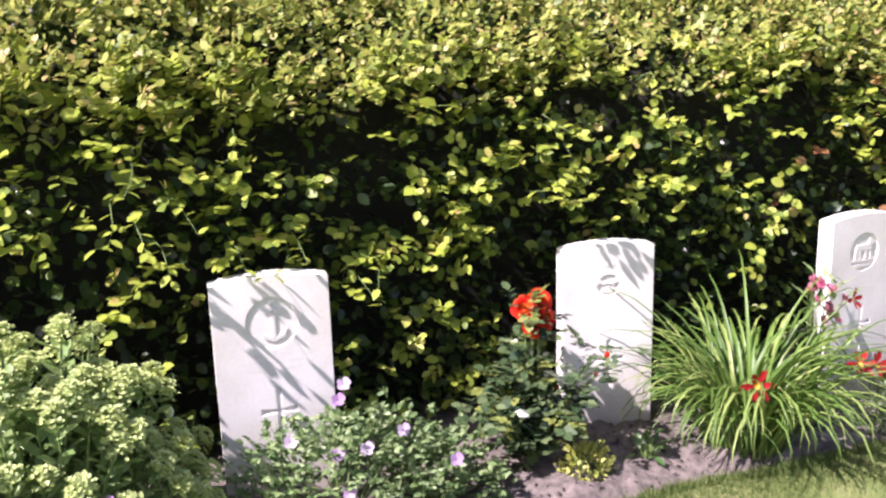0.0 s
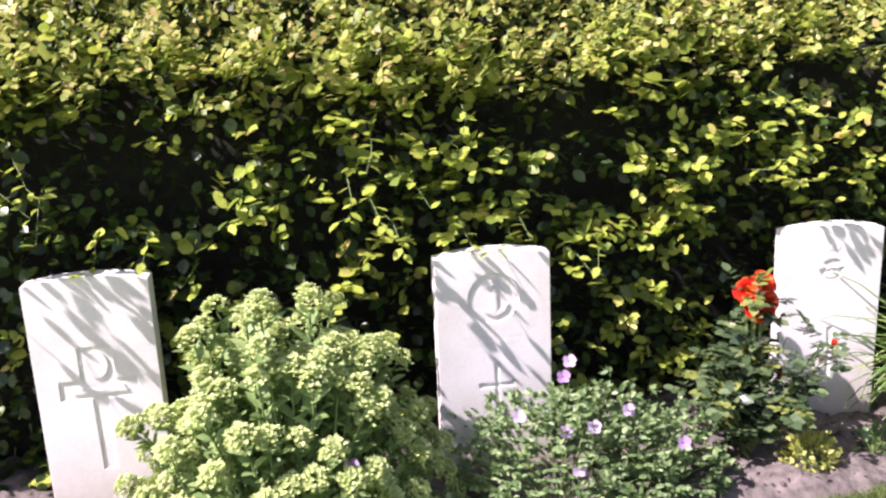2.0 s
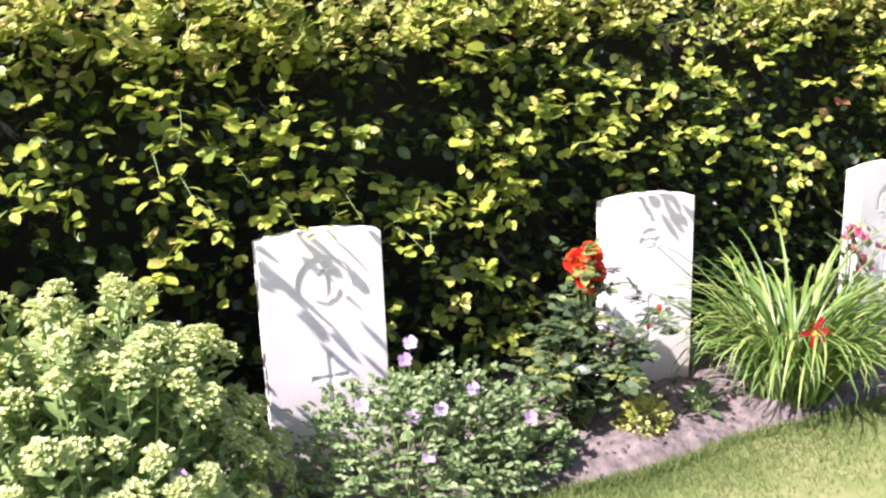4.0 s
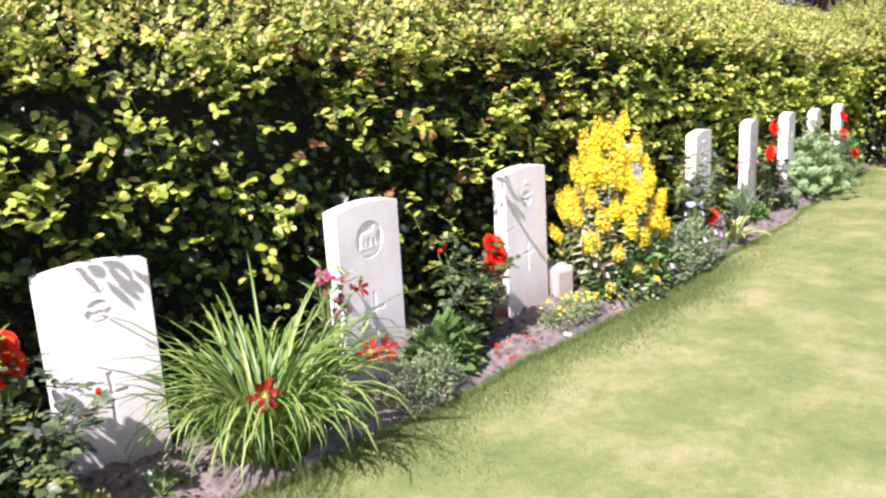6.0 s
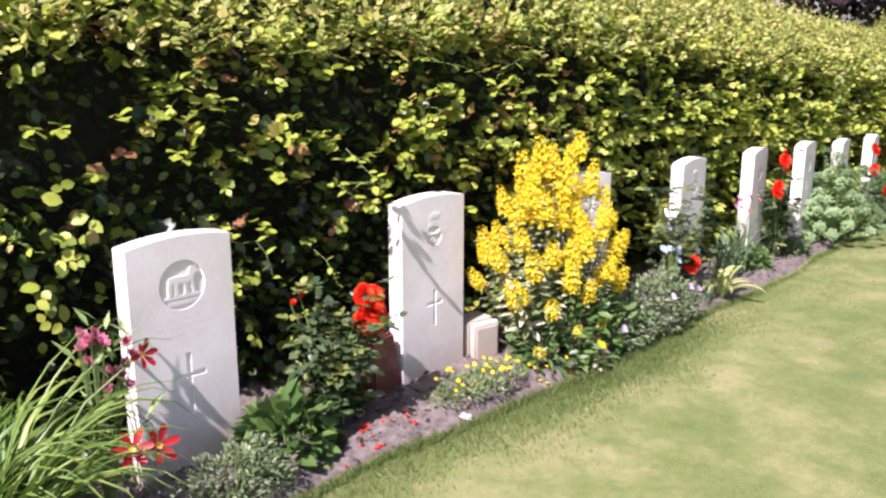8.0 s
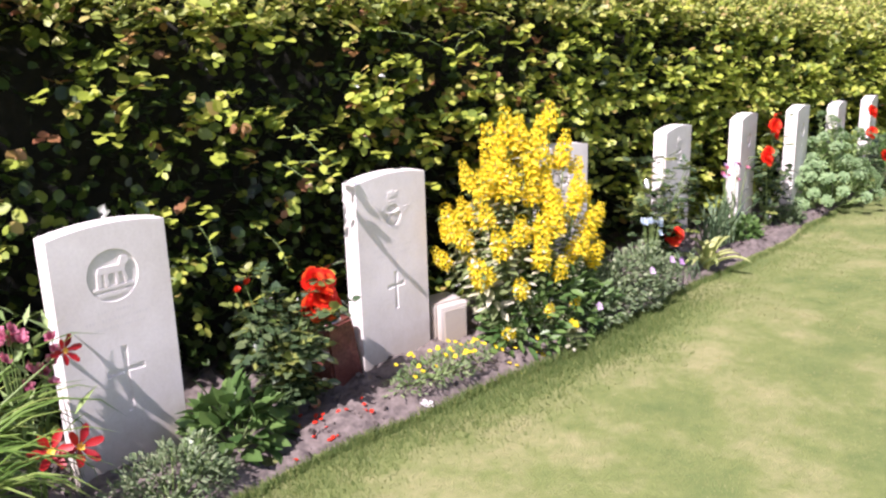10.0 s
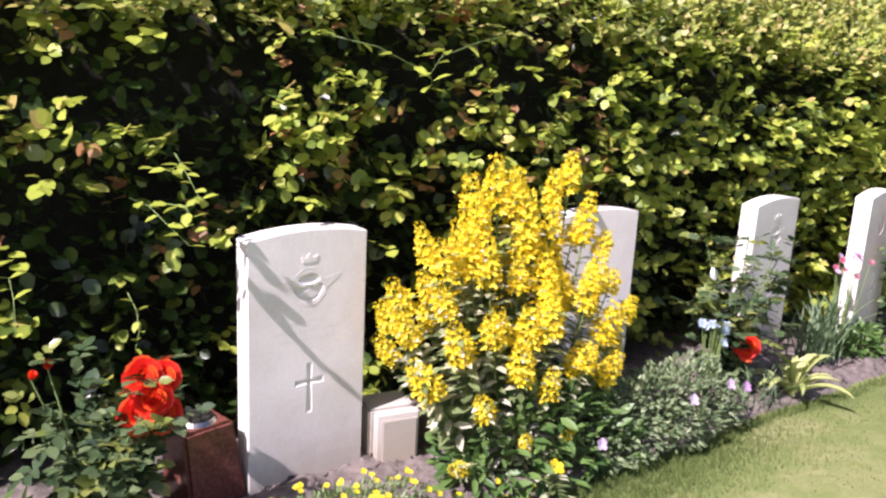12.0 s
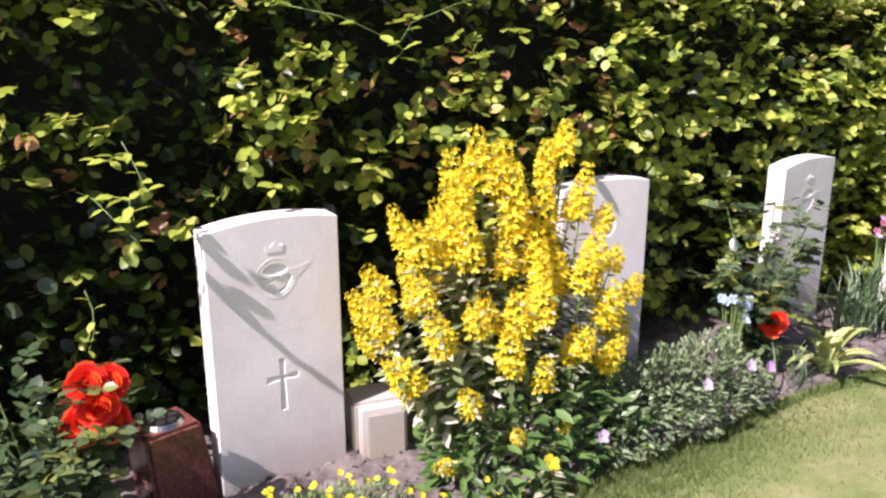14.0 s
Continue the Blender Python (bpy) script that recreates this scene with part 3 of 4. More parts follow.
headstone(*STONES[0], "shield", "white stone headstone with a broad cross and shield cut in")
headstone(*STONES[1], "navy", "white stone headstone with an anchor in a sunk roundel", wide=1.03)
headstone(*STONES[2], "wings", "white stone headstone with a winged crest and earth-stained foot")
headstone(*STONES[3], "lamb", "white stone headstone with an animal badge in a ring")
headstone(*STONES[4], "wings", "white stone headstone with winged crest beside a small tablet", size=(0.155, 0.092))
headstone(*STONES[5], "small", "white headstone half hidden behind yellow flowers")
headstone(*STONES[6], "wings", "white headstone dappled with leaf shadows behind a rose bush")
headstone(*STONES[7], "small", "white weathered headstone streaked with shadow")
headstone(*STONES[8], "small", "white headstone beside a red rose")
headstone(*STONES[9], "small", "white headstone half hidden by a green bush")
headstone(*STONES[10], "small", "white headstone near the end of the row")


# ---- plant materials ----
LIME_HEAD = leaf_material("lime_bud", [(0.0, (0.42, 0.52, 0.17)), (1.0, (0.64, 0.71, 0.30))], 0.6, 0.25)
LIME_LEAF = leaf_material("pale_green_leaf", [(0.0, (0.18, 0.29, 0.08)), (1.0, (0.36, 0.48, 0.18))], 0.5, 0.25)
BUSH_HEAD = leaf_material("grey_green_tip", [(0.0, (0.20, 0.34, 0.14)), (1.0, (0.38, 0.52, 0.26))], 0.6, 0.25)
GERANIUM = leaf_material("geranium_leaf", [(0.0, (0.08, 0.15, 0.045)), (0.6, (0.19, 0.29, 0.10)), (1.0, (0.34, 0.42, 0.19))], 0.5, 0.3)
PINK = leaf_material("pale_pink_petal", [(0.0, (0.54, 0.32, 0.60)), (1.0, (0.80, 0.64, 0.81))], 0.6, 0.4, per_object=True)
MAGENTA = leaf_material("magenta_petal", [(0.0, (0.48, 0.07, 0.16)), (1.0, (0.70, 0.28, 0.36))], 0.6, 0.4)
ROSE_LEAF = leaf_material("rose_leaf", [(0.0, (0.03, 0.06, 0.025)), (0.6, (0.075, 0.12, 0.05)), (1.0, (0.16, 0.21, 0.09))], 0.22, 0.15, spec=1.0)
ROSE_YOUNG = leaf_material("rose_young_leaf", [(0.0, (0.17, 0.23, 0.05)), (1.0, (0.33, 0.36, 0.10))], 0.35, 0.35)
ROSE_RED = leaf_material("rose_petal", [(0.0, (0.78, 0.020, 0.008)), (0.6, (0.88, 0.045, 0.012)), (1.0, (0.95, 0.14, 0.02))], 0.5, 0.42, vein=0.1)
ROSE_HEART = leaf_material("rose_orange_petal", [(0.0, (0.85, 0.16, 0.02)), (1.0, (0.90, 0.35, 0.04))], 0.5, 0.35, vein=0.1)
LILY_RED = leaf_material("daylily_petal", [(0.0, (0.30, 0.006, 0.010)), (1.0, (0.50, 0.016, 0.012))], 0.5, 0.3, per_object=True)
LILY_EYE = plain_material("daylily_throat", (0.75, 0.35, 0.02), (0.85, 0.50, 0.05), 80, 0.6)
LILY_LEAF = leaf_material("daylily_leaf", [(0.0, (0.07, 0.15, 0.025)), (0.6, (0.16, 0.27, 0.05)), (1.0, (0.34, 0.42, 0.12))], 0.42, 0.3, per_object=True)
GOLD = leaf_material("golden_shrub_leaf", [(0.0, (0.18, 0.22, 0.03)), (0.5, (0.42, 0.44, 0.08)), (1.0, (0.60, 0.58, 0.20))], 0.5, 0.3)
GREY = leaf_material("grey_green_leaf", [(0.0, (0.085, 0.135, 0.06)), (0.6, (0.17, 0.245, 0.105)), (1.0, (0.31, 0.37, 0.20))], 0.6, 0.25)
BROADLEAF = leaf_material("broad_green_leaf", [(0.0, (0.05, 0.12, 0.03)), (1.0, (0.16, 0.27, 0.07))], 0.4, 0.3)
YELLOW = leaf_material("loosestrife_petal", [(0.0, (0.84, 0.59, 0.005)), (0.5, (0.93, 0.75, 0.012)), (1.0, (0.96, 0.84, 0.06))], 0.55, 0.5, vein=0.1)
VARIEGATED = leaf_material("cream_edged_leaf", [(0.0, (0.10, 0.15, 0.05)), (0.45, (0.22, 0.28, 0.11)), (0.7, (0.50, 0.50, 0.32)), (1.0, (0.72, 0.70, 0.54))], 0.5, 0.3)
ROSETTE = leaf_material("rosette_leaf", [(0.0, (0.28, 0.36, 0.10)), (1.0, (0.52, 0.55, 0.22))], 0.45, 0.3, per_object=True)
IRIS_LEAF = leaf_material("blue_green_blade", [(0.0, (0.08, 0.15, 0.07)), (1.0, (0.20, 0.29, 0.14))], 0.5, 0.25, per_object=True)
BLUE = leaf_material("pale_blue_petal", [(0.0, (0.35, 0.50, 0.62)), (1.0, (0.62, 0.72, 0.78))], 0.5, 0.3)
WHITE = leaf_material("white_petal", [(0.0, (0.75, 0.70, 0.68)), (1.0, (0.85, 0.82, 0.80))], 0.5, 0.4)
GRANITE = plain_material("red_granite", (0.09, 0.028, 0.022), (0.21, 0.075, 0.055), 90, 0.2)
CHROME = plain_material("worn_metal", (0.22, 0.21, 0.20), (0.50, 0.49, 0.47), 60, 0.3, 0.0, 1.0)
COPPER_LEAF = leaf_material("copper_beech_leaf", [(0.0, (0.012, 0.008, 0.010)), (0.7, (0.035, 0.018, 0.022)), (1.0, (0.055, 0.045, 0.035))], 0.45, 0.2)
DARK_LEAF = leaf_material("dark_tree_leaf", [(0.0, (0.012, 0.022, 0.010)), (1.0, (0.04, 0.065, 0.02))], 0.5, 0.2)


# ---- plant tools ----
def aim(a, b, spin=0.0, scale=None):
    """A pose at a whose z axis runs to b."""
    a, b = Vector(a), Vector(b)
    s = scale if scale is not None else (b - a).length
    return Matrix.Translation(a) @ (b - a).to_track_quat("Z", "Y").to_matrix().to_4x4() @ Matrix.Rotation(spin, 4, "Z") @ Matrix.Scale(s, 4)


def mesh_of(name, pieces, mat):
    """A mesh kept for sharing, from arrays."""
    ob = cloud_object(name, *merge(pieces), mat)
    me = ob.data
    bpy.data.objects.remove(ob)
    return me


def soil_z(x, y):
    return float(bed_z(np.array(x), np.array(y)))


def flower_mesh(name, mat, petals=5, size=0.02, open_=0.55, rows=1, seed=0, shape=PETAL, width=0.9):
    """A flower that looks along z: rings of petals, the inner ones steeper."""
    r = np.random.default_rng(seed)
    pieces = []
    for k in range(rows):
        n = petals
        a = np.arange(n) * 2 * np.pi / n + k * 0.6 + r.normal(0, 0.12, n)
        lift = open_ + (1.35 - open_) * (k / max(rows, 1)) + r.normal(0, 0.08, n)
        out = np.stack([np.cos(a) * np.cos(lift), np.sin(a) * np.cos(lift), np.sin(lift)], 1)
        up = np.stack([-np.cos(a) * np.sin(lift), -np.sin(a) * np.sin(lift), np.cos(lift)], 1)
        pieces.append(cloud(out * size * 0.12, out, up, size * (1 - 0.45 * k / max(rows, 1)) * r.uniform(0.88, 1.1, n), shape, width))
    return mesh_of(name, pieces, mat)


def mound_points(n, rx, ry, h, low=0.0):
    """Points through the outer part of a mound standing on the ground, and the way out at each."""
    d = sphere_dirs(n, low)
    r = rng.uniform(0.55, 1.0, n) ** 0.6
    lump = 1 + 0.22 * value_noise(d[:, 0] * 3, d[:, 1] * 3 + d[:, 2] * 3, 1.6, 21)
    p = d * (r * lump)[:, None] * np.array([rx, ry, h])
    return p, unit(d / np.array([rx, ry, h]))


def leafy_mound(name, cx, cy, rx, ry, h, n, size, mat, label, category, shape=BROAD, width=0.8, fan=1, wild=0.5, low=-0.02, up=0.5):
    base = soil_z(cx, cy)
    plant = thing(name, pose(cx, cy, base), label, category)
    p, out = mound_points(n, rx, ry, h, low)
    p[:, 2] = np.maximum(p[:, 2], 0.004)
    # stems from the foot into the mound
    pick = p[rng.choice(n, min(26, n), replace=False)]
    pieces = [tube(np.stack([q * np.array([0.15, 0.15, 0]), q * np.array([0.6, 0.6, 0.5]), q * 0.97]), [0.004, 0.003, 0.0015], 4) for q in pick]
    cloud_object("undergrowth", *merge(pieces), STEM, plant, "", "stuff")
    if fan > 1:
        pieces = []
        turn = rng.normal(0, 0.45, (n, 3))
        tilt = rng.normal(0, 0.4, (n, 3))
        for k in range(fan):
            a = (k - (fan - 1) / 2) * 0.6
            side = unit(np.cross(out, np.array([0.1, 0.2, 1.0])))
            w = out * math.cos(a * 1.7) + side * math.sin(a * 1.7) + turn
            pieces.append(cloud(p, w, np.array([0, -0.4, 0.8]) + 0.5 * out + tilt, size * rng.uniform(0.7, 1.2, n), shape, width))
        v, f = merge(pieces)
    else:
        v, f = cloud(p, out + rng.normal(0, wild, (n, 3)), out * 0.4 + np.array([0, 0, up]) + rng.normal(0, 0.35, (n, 3)), size * rng.uniform(0.65, 1.25, n), shape, width)
    cloud_object("leaves", v, f, mat, plant, "", "stuff")
    return plant


# ---- stonecrop-like clumps with flat flower heads ----
def head_stem_meshes(k, head_mat, leaf_mat):
    r = np.random.default_rng(50 + k)
    bend = r.normal(0, 0.03, 2)
    pts = np.array([[0, 0, 0], [bend[0], bend[1], 0.4], [bend[0] * 0.6, bend[1] * 0.6, 0.75], [0, 0, 0.96]])
    stem = mesh_of("stem", [tube(pts, [0.008, 0.007, 0.006, 0.004], 5)], STEM)
    n = 20
    z = np.linspace(0.32, 0.90, n)
    a = np.arange(n) * 2.4
    out = np.stack([np.cos(a), np.sin(a), np.full(n, 0.75)], 1)
    leaves = mesh_of("leaves", [cloud(np.stack([np.zeros(n), np.zeros(n), z], 1), out, np.array([0, 0, 1.0]) * np.ones((n, 1)) - 0.3 * out, r.uniform(0.08, 0.125, n), BROAD, 0.62)], leaf_mat)
    # head: many small buds over a low dome of side branches
    nb = 90
    u, th = np.sqrt(r.uniform(0, 1, nb)), r.uniform(0, 2 * np.pi, nb)
    clump = 0.012 * np.sin(th * 5 + k) * u
    b = np.stack([0.056 * u * np.cos(th), 0.056 * u * np.sin(th), 0.970 + 0.045 * (1 - u * u) + clump - 0.03 * (r.uniform(0, 1, nb) < 0.25)], 1)
    pieces = []
    for j in range(3):
        w = unit(np.stack([np.cos(th + 2.1 * j), np.sin(th + 2.1 * j), np.full(nb, 0.9)], 1))
        pieces.append(cloud(b, w, np.array([0, 0, 1.0]) * np.ones((nb, 1)), r.uniform(0.013, 0.019, nb), BROAD, 1.0))
    head = mesh_of("flower_head", pieces, head_mat)
    return stem, leaves, head


def head_clump(name, cx, cy, rx, ry, h, n, variants, label, foot=0.35):
    plant = thing(name, pose(cx, cy, soil_z(cx, cy)), label, "plant")
    d = sphere_dirs(n, 0.02)
    # spread the tips evenly over the dome
    k = np.arange(n) + 0.5
    z = 1 - k / n * 0.92
    a = k * 2.39996
    d = np.stack([np.sqrt(1 - z * z) * np.cos(a), np.sqrt(1 - z * z) * np.sin(a), z], 1) + rng.normal(0, 0.05, (n, 3))
    for i, q in enumerate(d):
        r = rng.uniform(0.78, 1.05)
        tip = Vector((q[0] * rx * r, q[1] * ry * r, max(q[2], 0.12) * h * r))
        root = Vector((q[0] * rx * foot, q[1] * ry * foot, 0))
        stem, leaves, head = variants[i % len(variants)]
        length = max((tip - root).length, 0.3)
        m = aim(root, tip, rng.uniform(0, 6.3), length)
        s = share("stem", stem, m, plant)
        share("foliage", leaves, Matrix.Identity(4), s)
        k2 = 0.72 / length
        share("flower_head", head, Matrix.Translation((0, 0, 1 - k2)) @ Matrix.Scale(k2, 4), s)
    return plant


lime = [head_stem_meshes(k, LIME_HEAD, LIME_LEAF) for k in range(6)]
head_clump("stonecrop", 0.45, 1.30, 0.50, 0.34, 0.77, 175, lime, "rounded pale lime-green stonecrop clump with budding heads")
greener = [head_stem_meshes(k + 9, BUSH_HEAD, LIME_LEAF) for k in range(4)]
head_clump("stonecrop", 8.90, 1.48, 0.46, 0.26, 0.60, 84, greener, "rounded grey-green stonecrop clump beside the far headstones")


# ---- geranium ----
geranium = leafy_mound("geranium", 1.30, 1.28, 0.42, 0.25, 0.41, 900, 0.028, GERANIUM, "low spreading geranium with pale pink flowers", "plant", BROAD, 0.62, 5, low=-0.05)
geranium_b = leafy_mound("geranium", 1.66, 1.30, 0.24, 0.20, 0.27, 420, 0.027, GERANIUM, "low green geranium beside a rose bush", "plant", BROAD, 0.62, 5, low=-0.05)
pink_flower = flower_mesh("flower", PINK, 5, 0.023, 0.35, 1, 3, PETAL, 1.15)
for x, y, z in ((1.34, 1.35, 0.53), (1.32, 1.35, 0.48), (1.28, 1.22, 0.36), (1.37, 1.22, 0.36), (1.51, 1.28, 0.37), (1.29, 1.14, 0.27), (1.15, 1.28, 0.40)):
    m = Matrix.Translation((x - 1.30, y - 1.33, z - soil_z(1.3, 1.28)))
    share("flower", pink_flower, m @ Matrix.Rotation(radians(55), 4, "X"), geranium, "pale pink five-petalled flower")
    cloud_object("flower_stalk", *tube(np.array([[0, 0, -0.005], [0.01, 0.03, -0.09], [0.0, 0.05, -0.2]]) + np.array(m.translation), 0.0012, 4), STEM, geranium)
share("flower", pink_flower, pose(-0.01, -0.17, 0.235, 55), geranium_b, "pale pink five-petalled flower")
violet = thing("geranium", pose(0.62, 1.12, soil_z(0.62, 1.12)), "single purple geranium flower beside a stonecrop", "plant")
share("flower", pink_flower, pose(0, 0, 0.36, 55), violet)
cloud_object("flower_stalk", *tube(np.array([[0.02, 0.08, -0.02], [0.01, 0.04, 0.2], [0, 0, 0.36]]), 0.0015, 4), STEM, violet)


# ---- roses ----
def rose_bloom_meshes():
    outer = flower_mesh("bloom", ROSE_RED, 8, 0.050, 0.20, 4, 5, PETAL, 1.3)
    heart = flower_mesh("heart", ROSE_HEART, 6, 0.026, 0.75, 3, 6, PETAL, 1.2)
    return outer, heart


BLOOM, HEART = rose_bloom_meshes()
BUD = flower_mesh("bud", ROSE_RED, 5, 0.026, 1.15, 2, 8, PETAL, 1.0)


def rose(cx, cy, h, spread, blooms, buds, label, canes=9, sprays=120, young=0.15, lean=(0, 0), orange=()):
    base = soil_z(cx, cy)
    plant = thing("rose_bush", pose(cx, cy, base), label, "rose bush", "rose bushes in the bed")
    spots, n_tip = [], []
    ends = [np.array(b) - np.array([cx, cy, base]) for b in blooms] + [np.array(b) - np.array([cx, cy, base]) for b in buds]
    for k in range(canes):
        a = rng.uniform(0, 6.3)
        r = spread * rng.uniform(0.35, 1.0)
        ends.append(np.array([r * math.cos(a) + lean[0] * rng.uniform(0, 1), 0.8 * r * math.sin(a) + lean[1], h * rng.uniform(0.45, 0.95)]))
    for e in ends:
        mid = e * np.array([0.35, 0.35, 0.55]) + rng.normal(0, 0.015, 3)
        t = np.linspace(0, 1, 7)[:, None]
        line = (1 - t) ** 2 * (rng.normal(0, 0.012, 3) * np.array([1, 1, 0])) + 2 * t * (1 - t) * mid + t * t * e
        cloud_object("cane", *tube(line, np.linspace(0.006, 0.0022, 7), 5), STEM, plant)
        spots.append(line[2:])
    spots = np.concatenate(spots)
    for name, cnt, mat in (("leaves", int(sprays * (1 - young)), ROSE_LEAF), ("young_leaves", int(sprays * young), ROSE_YOUNG)):
        if cnt < 1:
            continue
        o = spots[rng.integers(0, len(spots), cnt)] + rng.normal(0, 0.025, (cnt, 3))
        o[:, 2] = np.maximum(o[:, 2], 0.05)
        d = unit(np.stack([rng.normal(0, 1, cnt), rng.normal(0, 1, cnt), rng.normal(0.1, 0.4, cnt)], 1))
        side = unit(np.cross(d, [0, 0, 1.0]))
        up = np.array([0, 0, 1.0]) + rng.normal(0, 0.35, (cnt, 3))
        size = rng.uniform(0.032, 0.052, cnt)
        pieces = [cloud(o + d * 0.06, d, up, size * 1.15, BROAD, 0.85)]
        for at in (0.025, 0.05):
            for sgn in (-1, 1):
                pieces.append(cloud(o + d * at, d * 0.5 + sgn * side, up, size * 0.95, BROAD, 0.85))
        v, f = merge(pieces)
        cloud_object(name, v, f, mat, plant, "", "stuff")
    for k, b in enumerate(blooms):
        m = Matrix.Translation(Vector(b) - Vector((cx, cy, base))) @ Vector((rng.normal(-0.2, 0.25), -0.85, 0.45)).to_track_quat("Z", "Y").to_matrix().to_4x4()
        ob = share("bloom", BLOOM, m @ Matrix.Scale(rng.uniform(0.88, 1.05), 4), plant, "open orange-red rose bloom")
        if k in orange or not orange:
            share("heart", HEART, Matrix.Translation((0, 0, 0.008)), ob, "orange heart of the bloom") if orange else share("heart", BUD, Matrix.Translation((0, 0, 0.006)), ob)
    for b in buds:
        m = Matrix.Translation(Vector(b) - Vector((cx, cy, base))) @ Vector((rng.normal(0, 0.3), -0.5, 0.8)).to_track_quat("Z", "Y").to_matrix().to_4x4()
        share("bud", BUD, m, plant, "small red rosebud")
    return plant


rose(2.06, 1.43, 0.50, 0.25, [(2.06, 1.47, 0.632), (2.125, 1.49, 0.64), (2.09, 1.46, 0.567), (2.14, 1.48, 0.58), (2.10, 1.50, 0.61)], [(2.16, 1.40, 0.33), (2.36, 1.40, 0.42), (2.30, 1.38, 0.37)], "thorny rose bush with one orange-red flower cluster", 16, 330, 0.16, (0.10, 0), (0,))
rose(4.20, 1.40, 0.42, 0.18, [(4.295, 1.33, 0.52), (4.345, 1.34, 0.505), (4.275, 1.31, 0.432), (4.335, 1.31, 0.425), (4.31, 1.30, 0.47)], [(4.21, 1.36, 0.26), (4.06, 1.45, 0.51), (4.10, 1.45, 0.53)], "rose bush with scarlet blooms beside a headstone", 13, 290, 0.22)
rose(6.66, 1.45, 0.66, 0.22, [(6.61, 1.33, 0.22)], [], "straggly rose bush with one red bloom", 13, 250, 0.25)
rose(7.98, 1.48, 0.45, 0.15, [(7.86, 1.43, 0.62), (7.90, 1.44, 0.66), (7.75, 1.41, 0.475), (7.78, 1.41, 0.50)], [(7.92, 1.46, 0.71)], "dark rose bush with large red blooms between headstones", 8, 120, 0.05)
rose(9.50, 1.45, 0.40, 0.20, [(9.38, 1.42, 0.60), (9.42, 1.42, 0.44), (9.62, 1.38, 0.24)], [], "rose bush with red blooms at the row's end", 8, 110, 0.1)


# ---- small bed plants ----
leafy_mound("golden_shrub", 2.20, 1.27, 0.095, 0.075, 0.11, 420, 0.026, GOLD, "small golden-green shrub on bare soil", "plant", BROAD, 0.6)
leafy_mound("weed", 2.47, 1.29, 0.05, 0.045, 0.09, 26, 0.055, BROADLEAF, "small green weed on bare soil", "plant", BROAD, 0.55)
leafy_mound("grey_shrub", 3.62, 1.15, 0.20, 0.11, 0.19, 2000, 0.020, GREY, "low grey-green shrub at the lawn's edge", "plant", BROAD, 0.45, low=-0.05)
leafy_mound("leafy_plant", 3.94, 1.33, 0.17, 0.13, 0.20, 190, 0.085, BROADLEAF, "broad-leaved green plant beside a headstone", "plant", BROAD, 0.7, up=0.8)
catmint = leafy_mound("catmint", 6.02, 1.25, 0.44, 0.16, 0.26, 4200, 0.026, GREY, "grey-green catmint spilling over the lawn's edge", "plant", BROAD, 0.5, low=-0.05)
for x, y, z in ((5.64, 1.10, 0.13), (6.30, 1.15, 0.19), (6.42, 1.17, 0.15), (6.05, 1.1, 0.2)):
    share("flower", pink_flower, Matrix.Translation((x - 6.02, y - 1.25, z - soil_z(6.02, 1.25))) @ pose(0, 0, 0, 60) @ Matrix.Scale(0.9, 4), catmint, "tiny pale lilac flower")
leafy_mound("ground_cover", 7.58, 1.44, 0.16, 0.09, 0.13, 380, 0.045, BROADLEAF, "low leafy green ground cover", "plant", BROAD, 0.7)
leafy_mound("ground_cover", 8.20, 1.46, 0.15, 0.09, 0.10, 240, 0.04, GREY, "low grey-green ground cover by a headstone", "plant", BROAD, 0.7)
leafy_mound("ground_cover", 10.0, 1.58, 0.26, 0.14, 0.32, 500, 0.06, BROADLEAF, "green leafy clump at the foot of the end hedge", "plant", NARROW, 1.2)

# yellow-flowered creeping stonecrop
creeper = leafy_mound("creeping_stonecrop", 4.78, 1.21, 0.27, 0.085, 0.09, 900, 0.022, GERANIUM, "creeping stonecrop with tiny yellow flowers on soil", "plant", NARROW, 1.2, low=-0.05)
yellow_small = flower_mesh("flower", YELLOW, 5, 0.010, 0.4, 1, 9, PETAL, 1.1)
for k in range(34):
    x, y = rng.normal(0.08, 0.12), rng.uniform(-0.085, 0.08)
    share("flower", yellow_small, pose(x, y, 0.085 * math.sqrt(max(0.05, 1 - (x / 0.3) ** 2)) + 0.012, rng.uniform(10, 50), 0, rng.uniform(-60, 60)), creeper)
for k in range(12):
    x, y = rng.uniform(5.05, 5.6), rng.uniform(1.08, 1.16)
    tagged(share("fallen_flower", yellow_small, Matrix.Translation((x, y, soil_z(x, y) + 0.008)), None), "yellow flower fallen at the edge of the bed", "fallen flower", "fallen yellow flowers")
red_petal = mesh_of("fallen_petal", [cloud([[0, 0, 0]], [[1, 0, 0.1]], [[0, 0, 1]], 0.019, PETAL, 1.0)], ROSE_RED)
for k in range(18):
    x, y = rng.uniform(3.98, 4.5), rng.uniform(1.12, 1.36)
    tagged(share("fallen_petal", red_petal, Matrix.Translation((x, y, soil_z(x, y) + 0.006)) @ pose(0, 0, 0, rng.uniform(-20, 20), rng.uniform(-20, 20), rng.uniform(0, 360)), None), "red rose petal lying on the soil", "petal", "fallen rose petals")
white_petals = flower_mesh("fallen_bloom", WHITE, 5, 0.026, 0.25, 1, 11, PETAL, 1.0)
tagged(share("fallen_bloom", white_petals, pose(4.62, 1.12, soil_z(4.62, 1.12) + 0.012, 15), None), "white fallen flower at the lawn's edge", "fallen flower")

